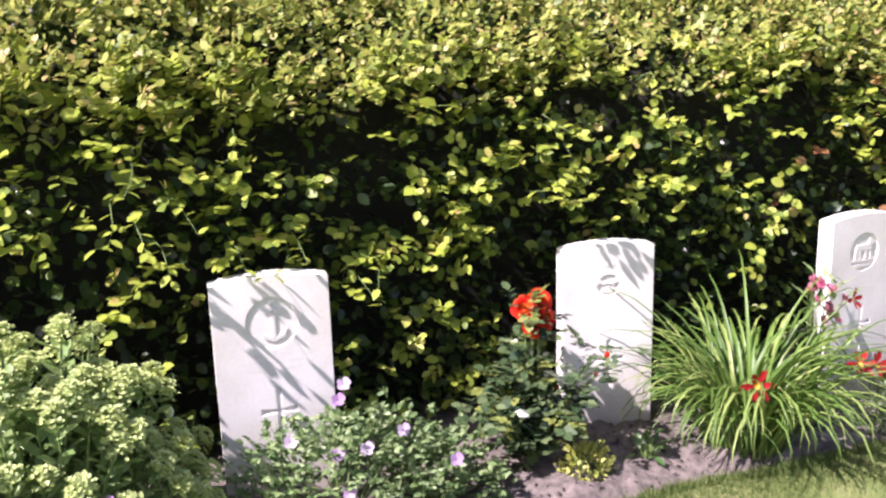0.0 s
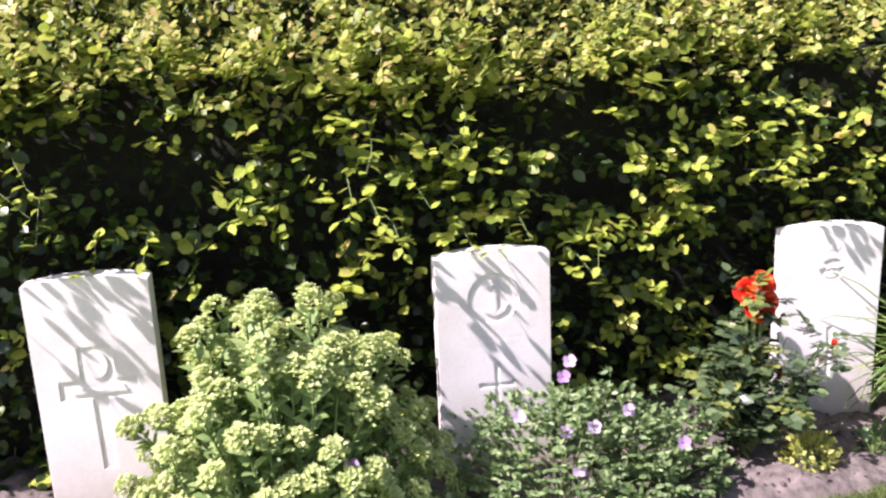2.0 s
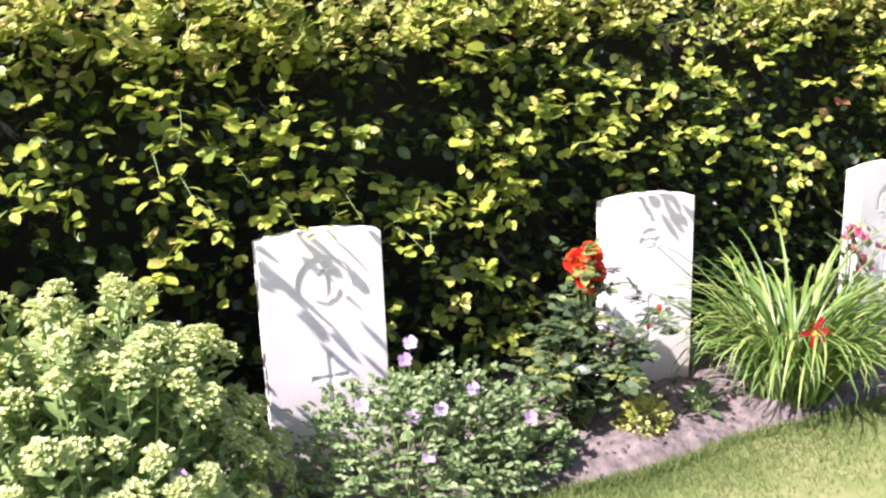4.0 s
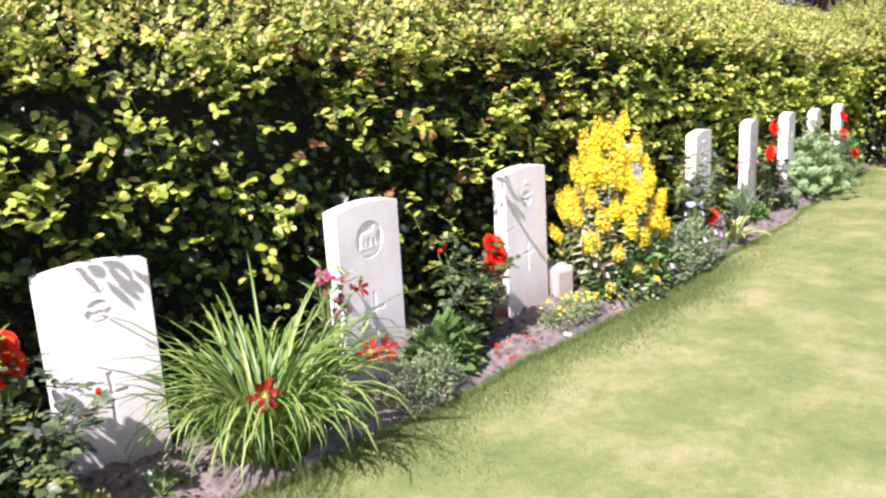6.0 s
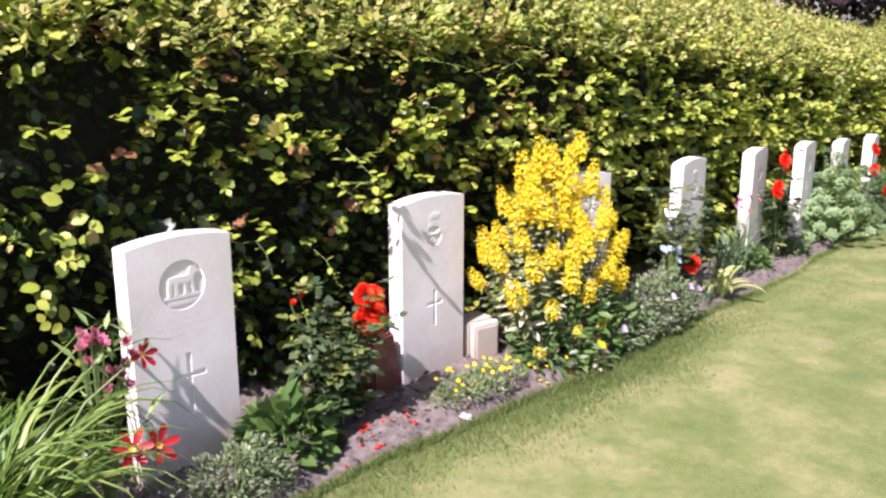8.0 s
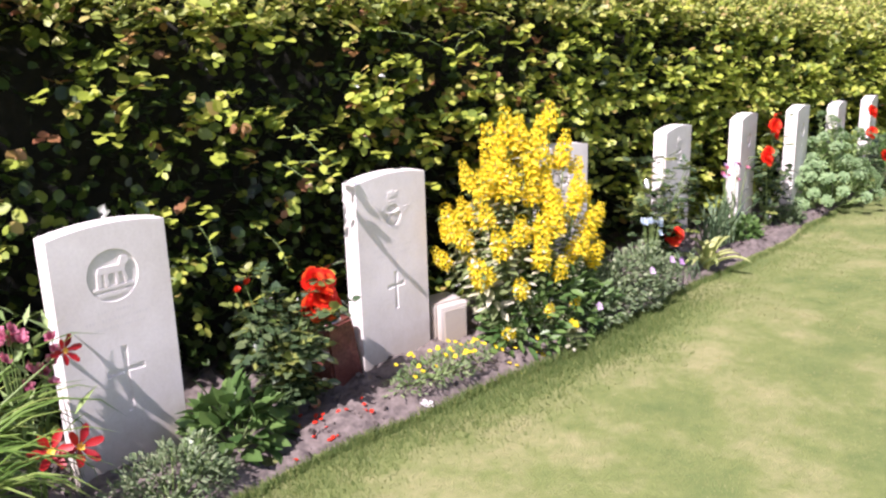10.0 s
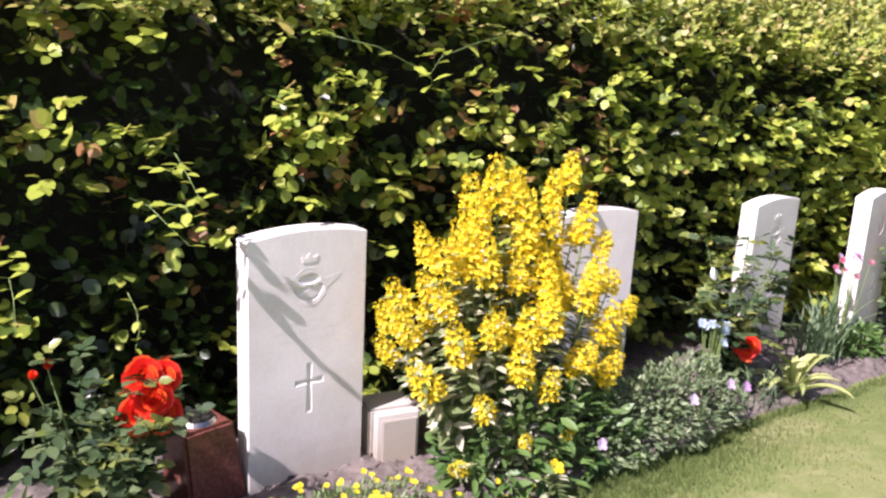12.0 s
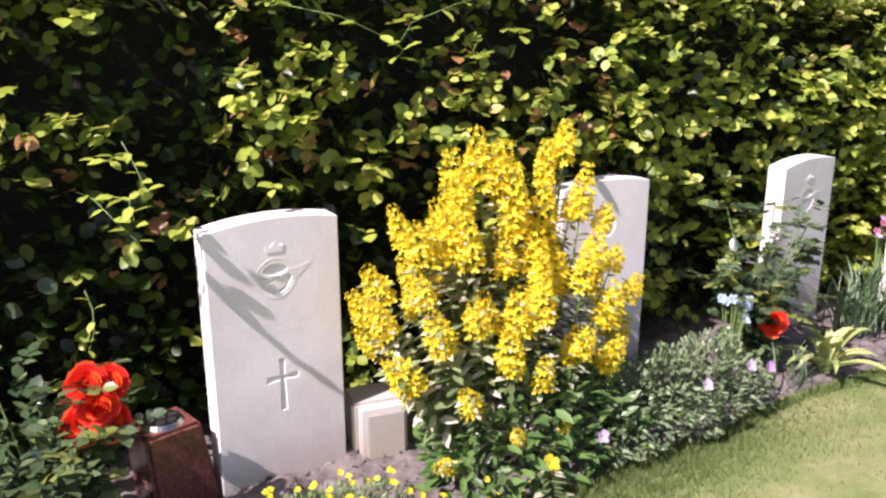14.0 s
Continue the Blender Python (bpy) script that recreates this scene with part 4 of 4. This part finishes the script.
# clods and small stones on the bare soil
n = 2600
x, y = rng.uniform(1.5, 10.2, n), rng.uniform(0, 1, n)
y = edge(x) + 0.04 + y * (1.62 - edge(x))
d = sphere_dirs(n * 5).reshape(n, 5, 3)
size = 0.004 + 0.012 * rng.uniform(0, 1, n) ** 3
z = bed_z(x, y)
pieces = []
for k in range(4):
    pieces.append(cloud(np.stack([x, y, z], 1) - d[:, k] * size[:, None], d[:, k], d[:, 4], size * 2, BROAD, 1.2))
clods = cloud_object("soil_clods", *merge(pieces), SOIL, None, "loose crumbs and clods of dry soil", "stuff")
clods["category"] = "soil"


# ---- daylily ----
def blade_mesh(k, length=1.0, width=0.024, droop=1.0, fold=0.35):
    r = np.random.default_rng(200 + k)
    n = 9
    t = np.linspace(0, 1, n)
    ang = np.radians(86) - t ** 2.0 * droop * r.uniform(1.6, 3.6)
    x = np.concatenate([[0], np.cumsum(np.cos(ang[:-1]))]) * length / (n - 1)
    z = np.concatenate([[0], np.cumsum(np.sin(ang[:-1]))]) * length / (n - 1)
    w = width * np.sqrt(np.clip((1 - t) * 1.6, 0, 1)) * (0.75 + 0.25 * np.sin(np.pi * t))
    sway = 0.06 * r.normal() * t ** 2
    mid = np.stack([x, sway, z], 1)
    nz = np.stack([-np.sin(ang), np.zeros(n), np.cos(ang)], 1)
    l, rr = mid + np.stack([0 * w, w / 2, 0 * w], 1) + nz * (w * fold)[:, None], mid - np.stack([0 * w, w / 2, 0 * w], 1) + nz * (w * fold)[:, None]
    v = np.concatenate([l, mid, rr])
    f = []
    for i in range(n - 1):
        f += [(i, n + i, n + i + 1, i + 1), (n + i, 2 * n + i, 2 * n + i + 1, n + i + 1)]
    return v, np.array(f)


lily_blades = [mesh_of("blade", [blade_mesh(k)], LILY_LEAF) for k in range(10)]
lily_tall = [mesh_of("blade", [blade_mesh(k + 60, 1.0, 0.019, 0.62)], LILY_LEAF) for k in range(5)]
daylily = thing("daylily", pose(2.90, 1.27, soil_z(2.90, 1.27)), "large daylily clump with arching green blades and red flowers", "plant")
for k in range(360):
    a = rng.uniform(0, 360)
    r = 0.15 * math.sqrt(rng.uniform(0, 1))
    L = rng.uniform(0.45, 0.80) * (0.85 if math.cos(radians(a)) < -0.3 else 1) * (0.9 if math.sin(radians(a)) < 0 else 1)
    if k % 9 == 0:
        L = rng.uniform(0.60, 0.88)
    share("blade", (lily_tall[k % 5] if k % 9 == 0 else lily_blades[k % 10]), pose(r * math.cos(radians(a)), r * math.sin(radians(a)), 0, 0, rng.uniform(-4, 10) + 110 * r, a + rng.normal(0, 35)) @ Matrix.Scale(L, 4), daylily)
lily_petal = mesh_of("petal", [cloud([[0, 0, 0]], [[1, 0, 0]], [[0, 0, 1]], 0.050, PETAL, 0.52)], LILY_RED)
throat = mesh_of("throat", [cloud(np.zeros((6, 3)), np.stack([np.cos(np.arange(6) * 1.047), np.sin(np.arange(6) * 1.047), np.full(6, 0.5)], 1), np.array([0, 0, 1.0]) * np.ones((6, 1)), 0.012, PETAL, 0.7)], LILY_EYE)


def lily_flower(plant, at, way, stalk, scale=1.0):
    m = Matrix.Translation(at) @ Vector(way).to_track_quat("Z", "Y").to_matrix().to_4x4() @ Matrix.Scale(scale, 4)
    fl = share("flower", throat, m, plant, "red star-shaped daylily with a yellow throat")
    for k in range(6):
        share("petal", lily_petal, pose(0, 0, 0.002 * (k % 2), 0, 0, 60 * k) @ pose(0.006, 0, 0, 0, -20 + 16 * (k % 2) - 7 * (k % 3)), fl)
    s, e = np.array(stalk), np.array(at) - 0.012 * np.array(Vector(way).normalized())
    cloud_object("flower_stalk", *tube(np.stack([s, s * 0.35 + e * 0.65 + np.array([0, 0, 0.08]), e]), [0.005, 0.004, 0.003], 5), STEM, plant)


o = Vector((2.90, 1.27, soil_z(2.90, 1.27)))
for at, way, sc in (((2.76, 1.06, 0.365), (-0.25, -1, 0.25), 1.15), ((3.30, 1.12, 0.335), (-0.3, -0.9, 0.6), 1.1), ((3.37, 1.11, 0.325), (0.1, -1, 0.5), 1.15), ((3.43, 1.30, 0.53), (0.3, -1, 0.3), 0.9)):
    lily_flower(daylily, Vector(at) - o, way, (0.02, 0, 0), sc)

# pink flowers on reddish stems between the daylily and the headstone
pinks = thing("pink_flower_plant", pose(3.32, 1.38, soil_z(3.32, 1.38)), "tall plant with pink flowers on reddish stems", "plant")
mag_flower = flower_mesh("flower", MAGENTA, 6, 0.024, 0.7, 2, 12, PETAL, 0.8)
for k in range(20):
    top = k < 12
    x, y, z = rng.normal(0.0, 0.028) if top else rng.normal(0.06, 0.05), rng.normal(-0.03, 0.03), rng.normal(0.515, 0.018) if top else rng.uniform(0.34, 0.48)
    share("flower", mag_flower, Matrix.Translation((x, y, z)) @ pose(0, 0, 0, rng.uniform(20, 80), 0, rng.uniform(-70, 70)), pinks)
    cloud_object("flower_stem", *tube(np.array([[x * 0.2, y * 0.2, 0], [x * 0.5, y * 0.4, z * 0.5], [x, y, z]]), [0.003, 0.0025, 0.0015], 4), STEM, pinks)

pn = 60
pz = rng.uniform(0.1, 0.56, pn)
pa = rng.uniform(0, 6.28, pn)
pd = np.stack([np.cos(pa), np.sin(pa), np.full(pn, 0.9)], 1)
cloud_object("foliage", *cloud(np.stack([rng.normal(0.02, 0.04, pn), rng.normal(-0.02, 0.03, pn), pz], 1), pd, np.array([0, 0, 1.0]) - 0.2 * pd, rng.uniform(0.06, 0.11, pn), NARROW, 0.8), LIME_LEAF, pinks, "narrow green leaves", "stuff")


# ---- yellow loosestrife ----
def spike_meshes(k):
    r = np.random.default_rng(300 + k)
    stem = mesh_of("stem", [tube(np.array([[0, 0, 0], [0.012, 0, 0.35], [0.008, 0.01, 0.7], [0, 0, 1.0]]), [0.006, 0.005, 0.004, 0.002], 5)], STEM)
    o, d = [], []
    z = r.uniform(0.66, 0.74)
    while z < 1.0:
        for j in range(6):
            a = j * 1.047 + z * 40
            o.append((0, 0, z))
            d.append((math.cos(a), math.sin(a), r.uniform(0.1, 0.7)))
        z += 0.040
    o, d = np.array(o), unit(np.array(d))
    taper = np.clip((1.06 - o[:, 2]) / 0.22, 0.5, 1)
    c = o + d * (0.036 * taper + 0.010)[:, None]
    pieces = []
    side = unit(np.cross(d, [0.02, 0.03, 1.0]))
    up = np.cross(side, d)
    for j in range(5):
        a = j * 1.2566
        w = d * 0.55 + math.cos(a) * side + math.sin(a) * up
        pieces.append(cloud(c, w + r.normal(0, 0.12, w.shape), d - 0.3 * w, 0.041 * taper * r.uniform(0.7, 1.3, len(c)), PETAL, 0.50))
    flowers = mesh_of("flower_spike", pieces, YELLOW)
    n = 44
    z = np.linspace(0.16, 0.92, n)
    a = np.arange(n) * 1.57 + np.repeat(r.uniform(0, 1, n // 2), 2)
    out = np.stack([np.cos(a), np.sin(a), np.full(n, 0.25)], 1)
    leaves = mesh_of("leaves", [cloud(np.stack([np.zeros(n), np.zeros(n), z], 1), out, np.array([0, 0, 1.0]) - 0.2 * out, r.uniform(0.075, 0.115, n) * (1.1 - 0.4 * z), BROAD, 0.45)], VARIEGATED)
    return stem, flowers, leaves


spikes = [spike_meshes(k) for k in range(7)]
lx, ly = 5.46, 1.37
loosestrife = thing("yellow_loosestrife", pose(lx, ly, soil_z(lx, ly)), "tall yellow loosestrife in full bloom with cream-edged leaves", "plant")
tips = [(-0.06, 0.06, 0.99), (0.22, 0.10, 0.94), (0.29, 0.10, 1.0), (0.18, 0.05, 0.82), (-0.11, 0.12, 0.93), (0.05, 0.02, 0.82), (0.33, 0.04, 0.86), (-0.20, 0.05, 0.80), (-0.30, 0.0, 0.77), (0.40, 0.02, 0.74)]
for k in range(58):
    a = k * 2.39996
    r = math.sqrt((k + 0.5) / 58)
    front = -math.sin(a) * r
    tips.append((0.50 * r * math.cos(a) + rng.normal(0, 0.03), 0.24 * r * math.sin(a), 0.80 * (1 - 0.42 * r ** 3) - 0.30 * max(front, 0) + rng.normal(0, 0.08)))
for k, tip in enumerate(tips):
    root = (tip[0] * 0.34 + 0.03, tip[1] * 0.5, 0)
    stem, flowers, leaves = spikes[k % 7]
    L = (Vector(tip) - Vector(root)).length
    s = share("stem", stem, aim(root, tip, rng.uniform(0, 6), L), loosestrife)
    c = min(1.2, rng.uniform(0.42, 0.64) / L)
    h = c * (1.0 if tip[2] > 0.78 else 0.74)
    share("flower_spike", flowers, Matrix.Translation((0, 0, 1 - h)) @ Matrix.Diagonal((1.1 * c, 1.1 * c, h, 1)), s, "yellow flower spike")
    share("foliage", leaves, Matrix.Diagonal((1.45 * c, 1.45 * c, 1, 1)), s, "cream-edged leaves")
leafy_mound("loosestrife_shoots", lx + 0.05, ly - 0.10, 0.36, 0.17, 0.30, 760, 0.065, BROADLEAF, "plain green shoots at the foot of the loosestrife", "plant", BROAD, 0.5, up=0.9)
low_tip = thing("loosestrife_shoot", pose(5.45, 1.10, soil_z(5.45, 1.10)), "short loosestrife shoot with yellow tip and pale leaves", "plant")
share("stem", spikes[2][0], Matrix.Scale(0.13, 4), low_tip)
share("foliage", spikes[2][2], Matrix.Diagonal((0.7, 0.7, 0.13, 1)), low_tip)
share("flower", yellow_small, pose(0, -0.005, 0.13, 40) @ Matrix.Scale(2.6, 4), low_tip, "yellow flower tip")


# ---- rosette, blades and pale flowers by the far stones ----
rosette_leaf = [mesh_of("leaf", [blade_mesh(k + 20, 0.26, 0.052, 0.7, 0.25)], ROSETTE) for k in range(4)]
rosette = thing("leaf_rosette", pose(6.84, 1.26, soil_z(6.84, 1.26)), "pale green rosette of long broad leaves on soil", "plant")
for k in range(18):
    share("leaf", rosette_leaf[k % 4], pose(0, 0, 0, 0, (4, 26, 40)[k % 3] + rng.normal(0, 6), k * 137.5) @ Matrix.Scale(rng.uniform(0.7, 1.05), 4), rosette)
iris_blades = [mesh_of("blade", [blade_mesh(k + 40, 1.0, 0.036, 0.5)], IRIS_LEAF) for k in range(8)]
for cx, cy, n, L in ((7.22, 1.42, 80, 0.34), (6.66, 1.25, 22, 0.2), (9.85, 1.55, 60, 0.4)):
    blades = thing("iris_clump", pose(cx, cy, soil_z(cx, cy)), "clump of narrow blue-green blades in the bed", "plant")
    for k in range(n):
        share("blade", iris_blades[k % 8], pose(rng.normal(0, 0.05), rng.normal(0, 0.03), 0, 0, rng.uniform(-10, 25), rng.uniform(0, 360)) @ Matrix.Scale(L * rng.uniform(0.6, 1.1), 4), blades)
lilac = thing("lilac_flower_plant", pose(7.42, 1.45, soil_z(7.42, 1.45)), "small plant with dusky pink flowers by a headstone", "plant")
for k in range(12):
    x, y, z = rng.normal(0, 0.06), rng.normal(0, 0.03), rng.uniform(0.36, 0.47)
    share("flower", mag_flower if k % 2 else pink_flower, Matrix.Translation((x, y, z)) @ pose(0, 0, 0, rng.uniform(20, 70), 0, rng.uniform(-60, 60)) @ Matrix.Scale(0.8, 4), lilac)
    cloud_object("flower_stem", *tube(np.array([[x * 0.2, y * 0.2, 0], [x * 0.7, y * 0.6, z * 0.5], [x, y, z]]), [0.004, 0.003, 0.002], 4), STEM, lilac)
blue = thing("pale_blue_flower", pose(6.43, 1.36, soil_z(6.43, 1.36)), "pale blue flower head among rose leaves", "plant")
blue_flower = flower_mesh("flower", BLUE, 6, 0.019, 0.5, 2, 15, PETAL, 0.9)
for k in range(10):
    x, y, z = rng.normal(0, 0.035), rng.normal(-0.02, 0.02), 0.33 + rng.normal(0, 0.015)
    share("flower", blue_flower, Matrix.Translation((x, y, z)) @ pose(0, 0, 0, rng.uniform(20, 70), 0, rng.uniform(-60, 60)), blue)
    cloud_object("flower_stem", *tube(np.array([[0, 0, 0], [x * 0.5, y * 0.6, z * 0.6], [x, y, z]]), [0.003, 0.003, 0.002], 4), STEM, blue)


# ---- small stones by the graves ----
def box(sx, sy, sz, taper=0.0, bevel=0.006, lean=0.0):
    bm = bmesh.new()
    bmesh.ops.create_cube(bm, size=1, matrix=Matrix.Translation((0, 0, 0.5)))
    for v in bm.verts:
        k = 1 - taper * v.co.z
        v.co = Vector((v.co.x * sx * k + lean * v.co.z, v.co.y * sy * k, v.co.z * sz))
    bmesh.ops.bevel(bm, geom=list(bm.edges), offset=bevel, segments=2, affect="EDGES")
    return bm


tablet = thing("grave_tablet", pose(5.11, 1.50, soil_z(5.1, 1.5) - 0.02, 0, 0, -8), "small pale stone tablet block beside a headstone", "tablet")
body = part("block", box(0.165, 0.13, 0.185, 0.0, 0.008), STONE_GREY, tablet)
body.location = (0, 0.07, 0)
face = part("front_plate", box(0.150, 0.022, 0.180, 0.0, 0.006), STONE, tablet, "pale bevelled front plate")
face.location = (0.008, -0.008, 0)
panel = part("panel", box(0.118, 0.008, 0.150, 0.0, 0.003), STONE_GREY, tablet, "greyer centre panel")
panel.location = (0.014, -0.021, 0.006)
vase = thing("granite_vase", pose(4.515, 1.545, soil_z(4.5, 1.5) - 0.02, 0, 0, 14), "polished red granite flower vase block with metal lid", "grave vase")
part("block", box(0.185, 0.16, 0.27, 0.14, 0.010, -0.03), GRANITE, vase)
bm = bmesh.new()
bmesh.ops.create_cone(bm, cap_ends=True, segments=28, radius1=0.058, radius2=0.050, depth=0.012, matrix=Matrix.Translation((-0.03, 0, 0.276)))
lid = part("lid", bm, CHROME, vase, "round pierced metal flower holder")
# flat discs on the lid, coloured as the shade inside its holes
for k in range(7):
    bm = bmesh.new()
    a = k * 1.047
    r = 0.032 if k < 6 else 0
    bmesh.ops.create_cone(bm, cap_ends=True, segments=10, radius1=0.012, radius2=0.012, depth=0.004, matrix=Matrix.Translation((-0.03 + r * math.cos(a), r * math.sin(a), 0.2830)))
    part("hole", bm, DEEP_SHADE, lid)


# ---- single shoots on the hedge ----
def shoot(points, n, size, label, mat=HEDGE_NEW):
    sh = thing("hedge_shoot", pose(*points[0]), label, "shoot", "long shoots on the hedge")
    p = np.array(points) - np.array(points[0])
    cloud_object("twig", *tube(p, np.linspace(0.0018, 0.0008, len(p)), 5), STEM, sh)
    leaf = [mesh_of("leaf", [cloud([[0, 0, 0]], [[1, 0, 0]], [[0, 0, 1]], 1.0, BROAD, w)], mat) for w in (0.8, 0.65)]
    for k in range(n):
        t = (k + 1) / n * (len(p) - 1)
        i = min(int(t), len(p) - 2)
        q = p[i] + (t - i) * (p[i + 1] - p[i])
        m = Matrix.Translation(q) @ pose(0, 0, 0, rng.uniform(-25, 35), rng.uniform(-30, 40), rng.uniform(-150, -30) + (60 if k % 2 else -60)) @ Matrix.Scale(size * rng.uniform(0.7, 1.2), 4)
        share("leaf", leaf[k % 2], m, sh)
    return sh


shoot([(4.90, 1.80, 1.35), (4.94, 1.62, 1.345), (5.05, 1.56, 1.32), (5.15, 1.55, 1.275), (5.22, 1.55, 1.24)], 5, 0.055, "long leafy shoot arching out of the hedge")
shoot([(5.22, 1.55, 1.24), (5.225, 1.54, 1.225), (5.215, 1.54, 1.205)], 4, 0.078, "tuft of large pale leaves at a shoot's tip")
shoot([(5.62, 1.78, 1.36), (5.55, 1.62, 1.37), (5.40, 1.56, 1.345), (5.26, 1.55, 1.30), (5.225, 1.55, 1.25)], 7, 0.05, "thin arching shoot on the hedge")
shoot([(2.70, 1.85, 1.40), (2.72, 1.68, 1.44), (2.735, 1.64, 1.36), (2.775, 1.63, 1.25), (2.785, 1.63, 1.14)], 9, 0.05, "thin trailing shoot hanging down the hedge")
shoot([(1.66, 1.85, 1.36), (1.70, 1.68, 1.46), (1.72, 1.66, 1.58)], 6, 0.06, "upright young shoot on the hedge")
shoot([(1.82, 1.85, 1.30), (1.80, 1.66, 1.36), (1.86, 1.58, 1.36)], 5, 0.075, "leafy shoot sticking out of the hedge")
# shoots beside the headstones, whose shadows fall across the stones
for x, y, z, rise in ((4.42, 1.47, 1.005, 0.025), (4.45, 1.46, 0.91, -0.05), (2.24, 1.58, 1.03, 0.07), (2.32, 1.58, 1.06, 0.06), (2.38, 1.57, 0.98, 0.05)):
    shoot([(x - 0.02, y + 0.15, z - 0.02), (x, y, z), (x, y - 0.065, z + rise)], 8, 0.046, "leafy young shoot standing out of the hedge")
# shoots that lie over the headstones' tops
for x, z, y in ((1.10, 0.86, 1.56), (1.22, 0.85, 1.55), (1.30, 0.87, 1.57), (-0.1, 0.88, 1.63), (0.08, 0.88, 1.62), (1.52, 0.70, 1.55), (1.56, 0.72, 1.56), (4.50, 0.92, 1.49), (4.42, 0.80, 1.50), (0.93, 1.02, 1.50), (0.86, 0.88, 1.51), (-0.30, 1.08, 1.56), (-0.2, 1.0, 1.56), (3.20, 0.84, 1.52), (4.35, 0.52, 1.55), (4.05, 0.60, 1.55), (0.78, 1.16, 1.44), (0.70, 1.02, 1.43), (1.08, 1.22, 1.50), (0.80, 0.98, 1.46),
                (-0.52, 1.20, 1.50), (-0.40, 1.28, 1.52), (-0.58, 1.05, 1.50), (-0.30, 1.22, 1.56), (-0.62, 1.28, 1.48), (-0.46, 1.08, 1.49), (-0.35, 1.12, 1.52), (-0.22, 1.14, 1.55), (-0.70, 1.16, 1.46), (2.26, 1.16, 1.54), (2.36, 1.20, 1.56)):
    sway, dip = rng.normal(0, 0.035), rng.normal(0, 0.03)
    shoot([(x - 0.03 - sway, y + 0.16, z + 0.10), (x - 0.01 - 0.6 * sway, y + 0.09, z + 0.07 + dip), (x, y + 0.03, z + 0.03 + dip), (x + 0.01 + sway, y - 0.02, z)], int(rng.integers(5, 9)), 0.044, "yellow-green leafy shoot overhanging from the hedge")


# ---- trees beyond the hedge ----
def tree(x, y, h, r, mat, label, n=9000):
    t = thing("tree", pose(x, y, -0.1), label, "tree", "trees beyond the hedge")
    trunk = np.array([[0, 0, 0], [0.1, 0.05, h * 0.2], [0.0, 0.15, h * 0.45], [0.1, 0.1, h * 0.8]])
    cloud_object("trunk", *tube(trunk, [0.38, 0.3, 0.22, 0.08], 10), BARK, t)
    heads = []
    for k in range(18):
        a, z0 = k * 2.4, h * (0.03 + 0.045 * k)
        rr = r * rng.uniform(0.65, 1.0) * math.sin(math.pi * min(1, 0.35 + 0.62 * k / 18))
        e = np.array([rr * math.cos(a), rr * math.sin(a), z0 + h * 0.12])
        cloud_object("limb", *tube(np.stack([[0.05, 0.1, z0], e * np.array([0.5, 0.5, 1]) - np.array([0, 0, h * 0.03]), e]), [0.12, 0.08, 0.03], 6), BARK, t)
        heads += [e, e * np.array([0.6, 0.6, 1.05]), e * np.array([0.85, 0.85, 0.86])]
    heads = np.array(heads)
    n = int(n * 1.5)
    c = heads[rng.integers(0, len(heads), n)]
    d = sphere_dirs(n)
    p = c + d * (rng.uniform(0.3, 1.0, n) ** 0.5 * r * 0.36)[:, None] * np.array([1, 1, 0.7])
    v, f = cloud(p, d + rng.normal(0, 0.6, (n, 3)), d + np.array([0, 0, 0.6]) + rng.normal(0, 0.4, (n, 3)), rng.uniform(0.15, 0.25, n), BROAD, 0.85)
    cloud_object("crown", v, f, mat, t, "", "stuff")
    return t


tree(22.0, 8.0, 9.5, 5.6, COPPER_LEAF, "dark copper beech tree beyond the hedge", 20000)
tree(25.0, 0.0, 10.0, 6.0, COPPER_LEAF, "dark copper beech tree behind the end hedge", 15000)
tree(19.5, 12.5, 7.5, 3.4, COPPER_LEAF, "dark purple-leaved tree beyond the hedge", 11000)
tree(10.6, 16.5, 8.5, 3.2, DARK_LEAF, "dark green tree beyond the hedge", 8000)
tree(5.0, 17.0, 9.0, 3.6, COPPER_LEAF, "dark leafy tree far behind the hedge", 8000)
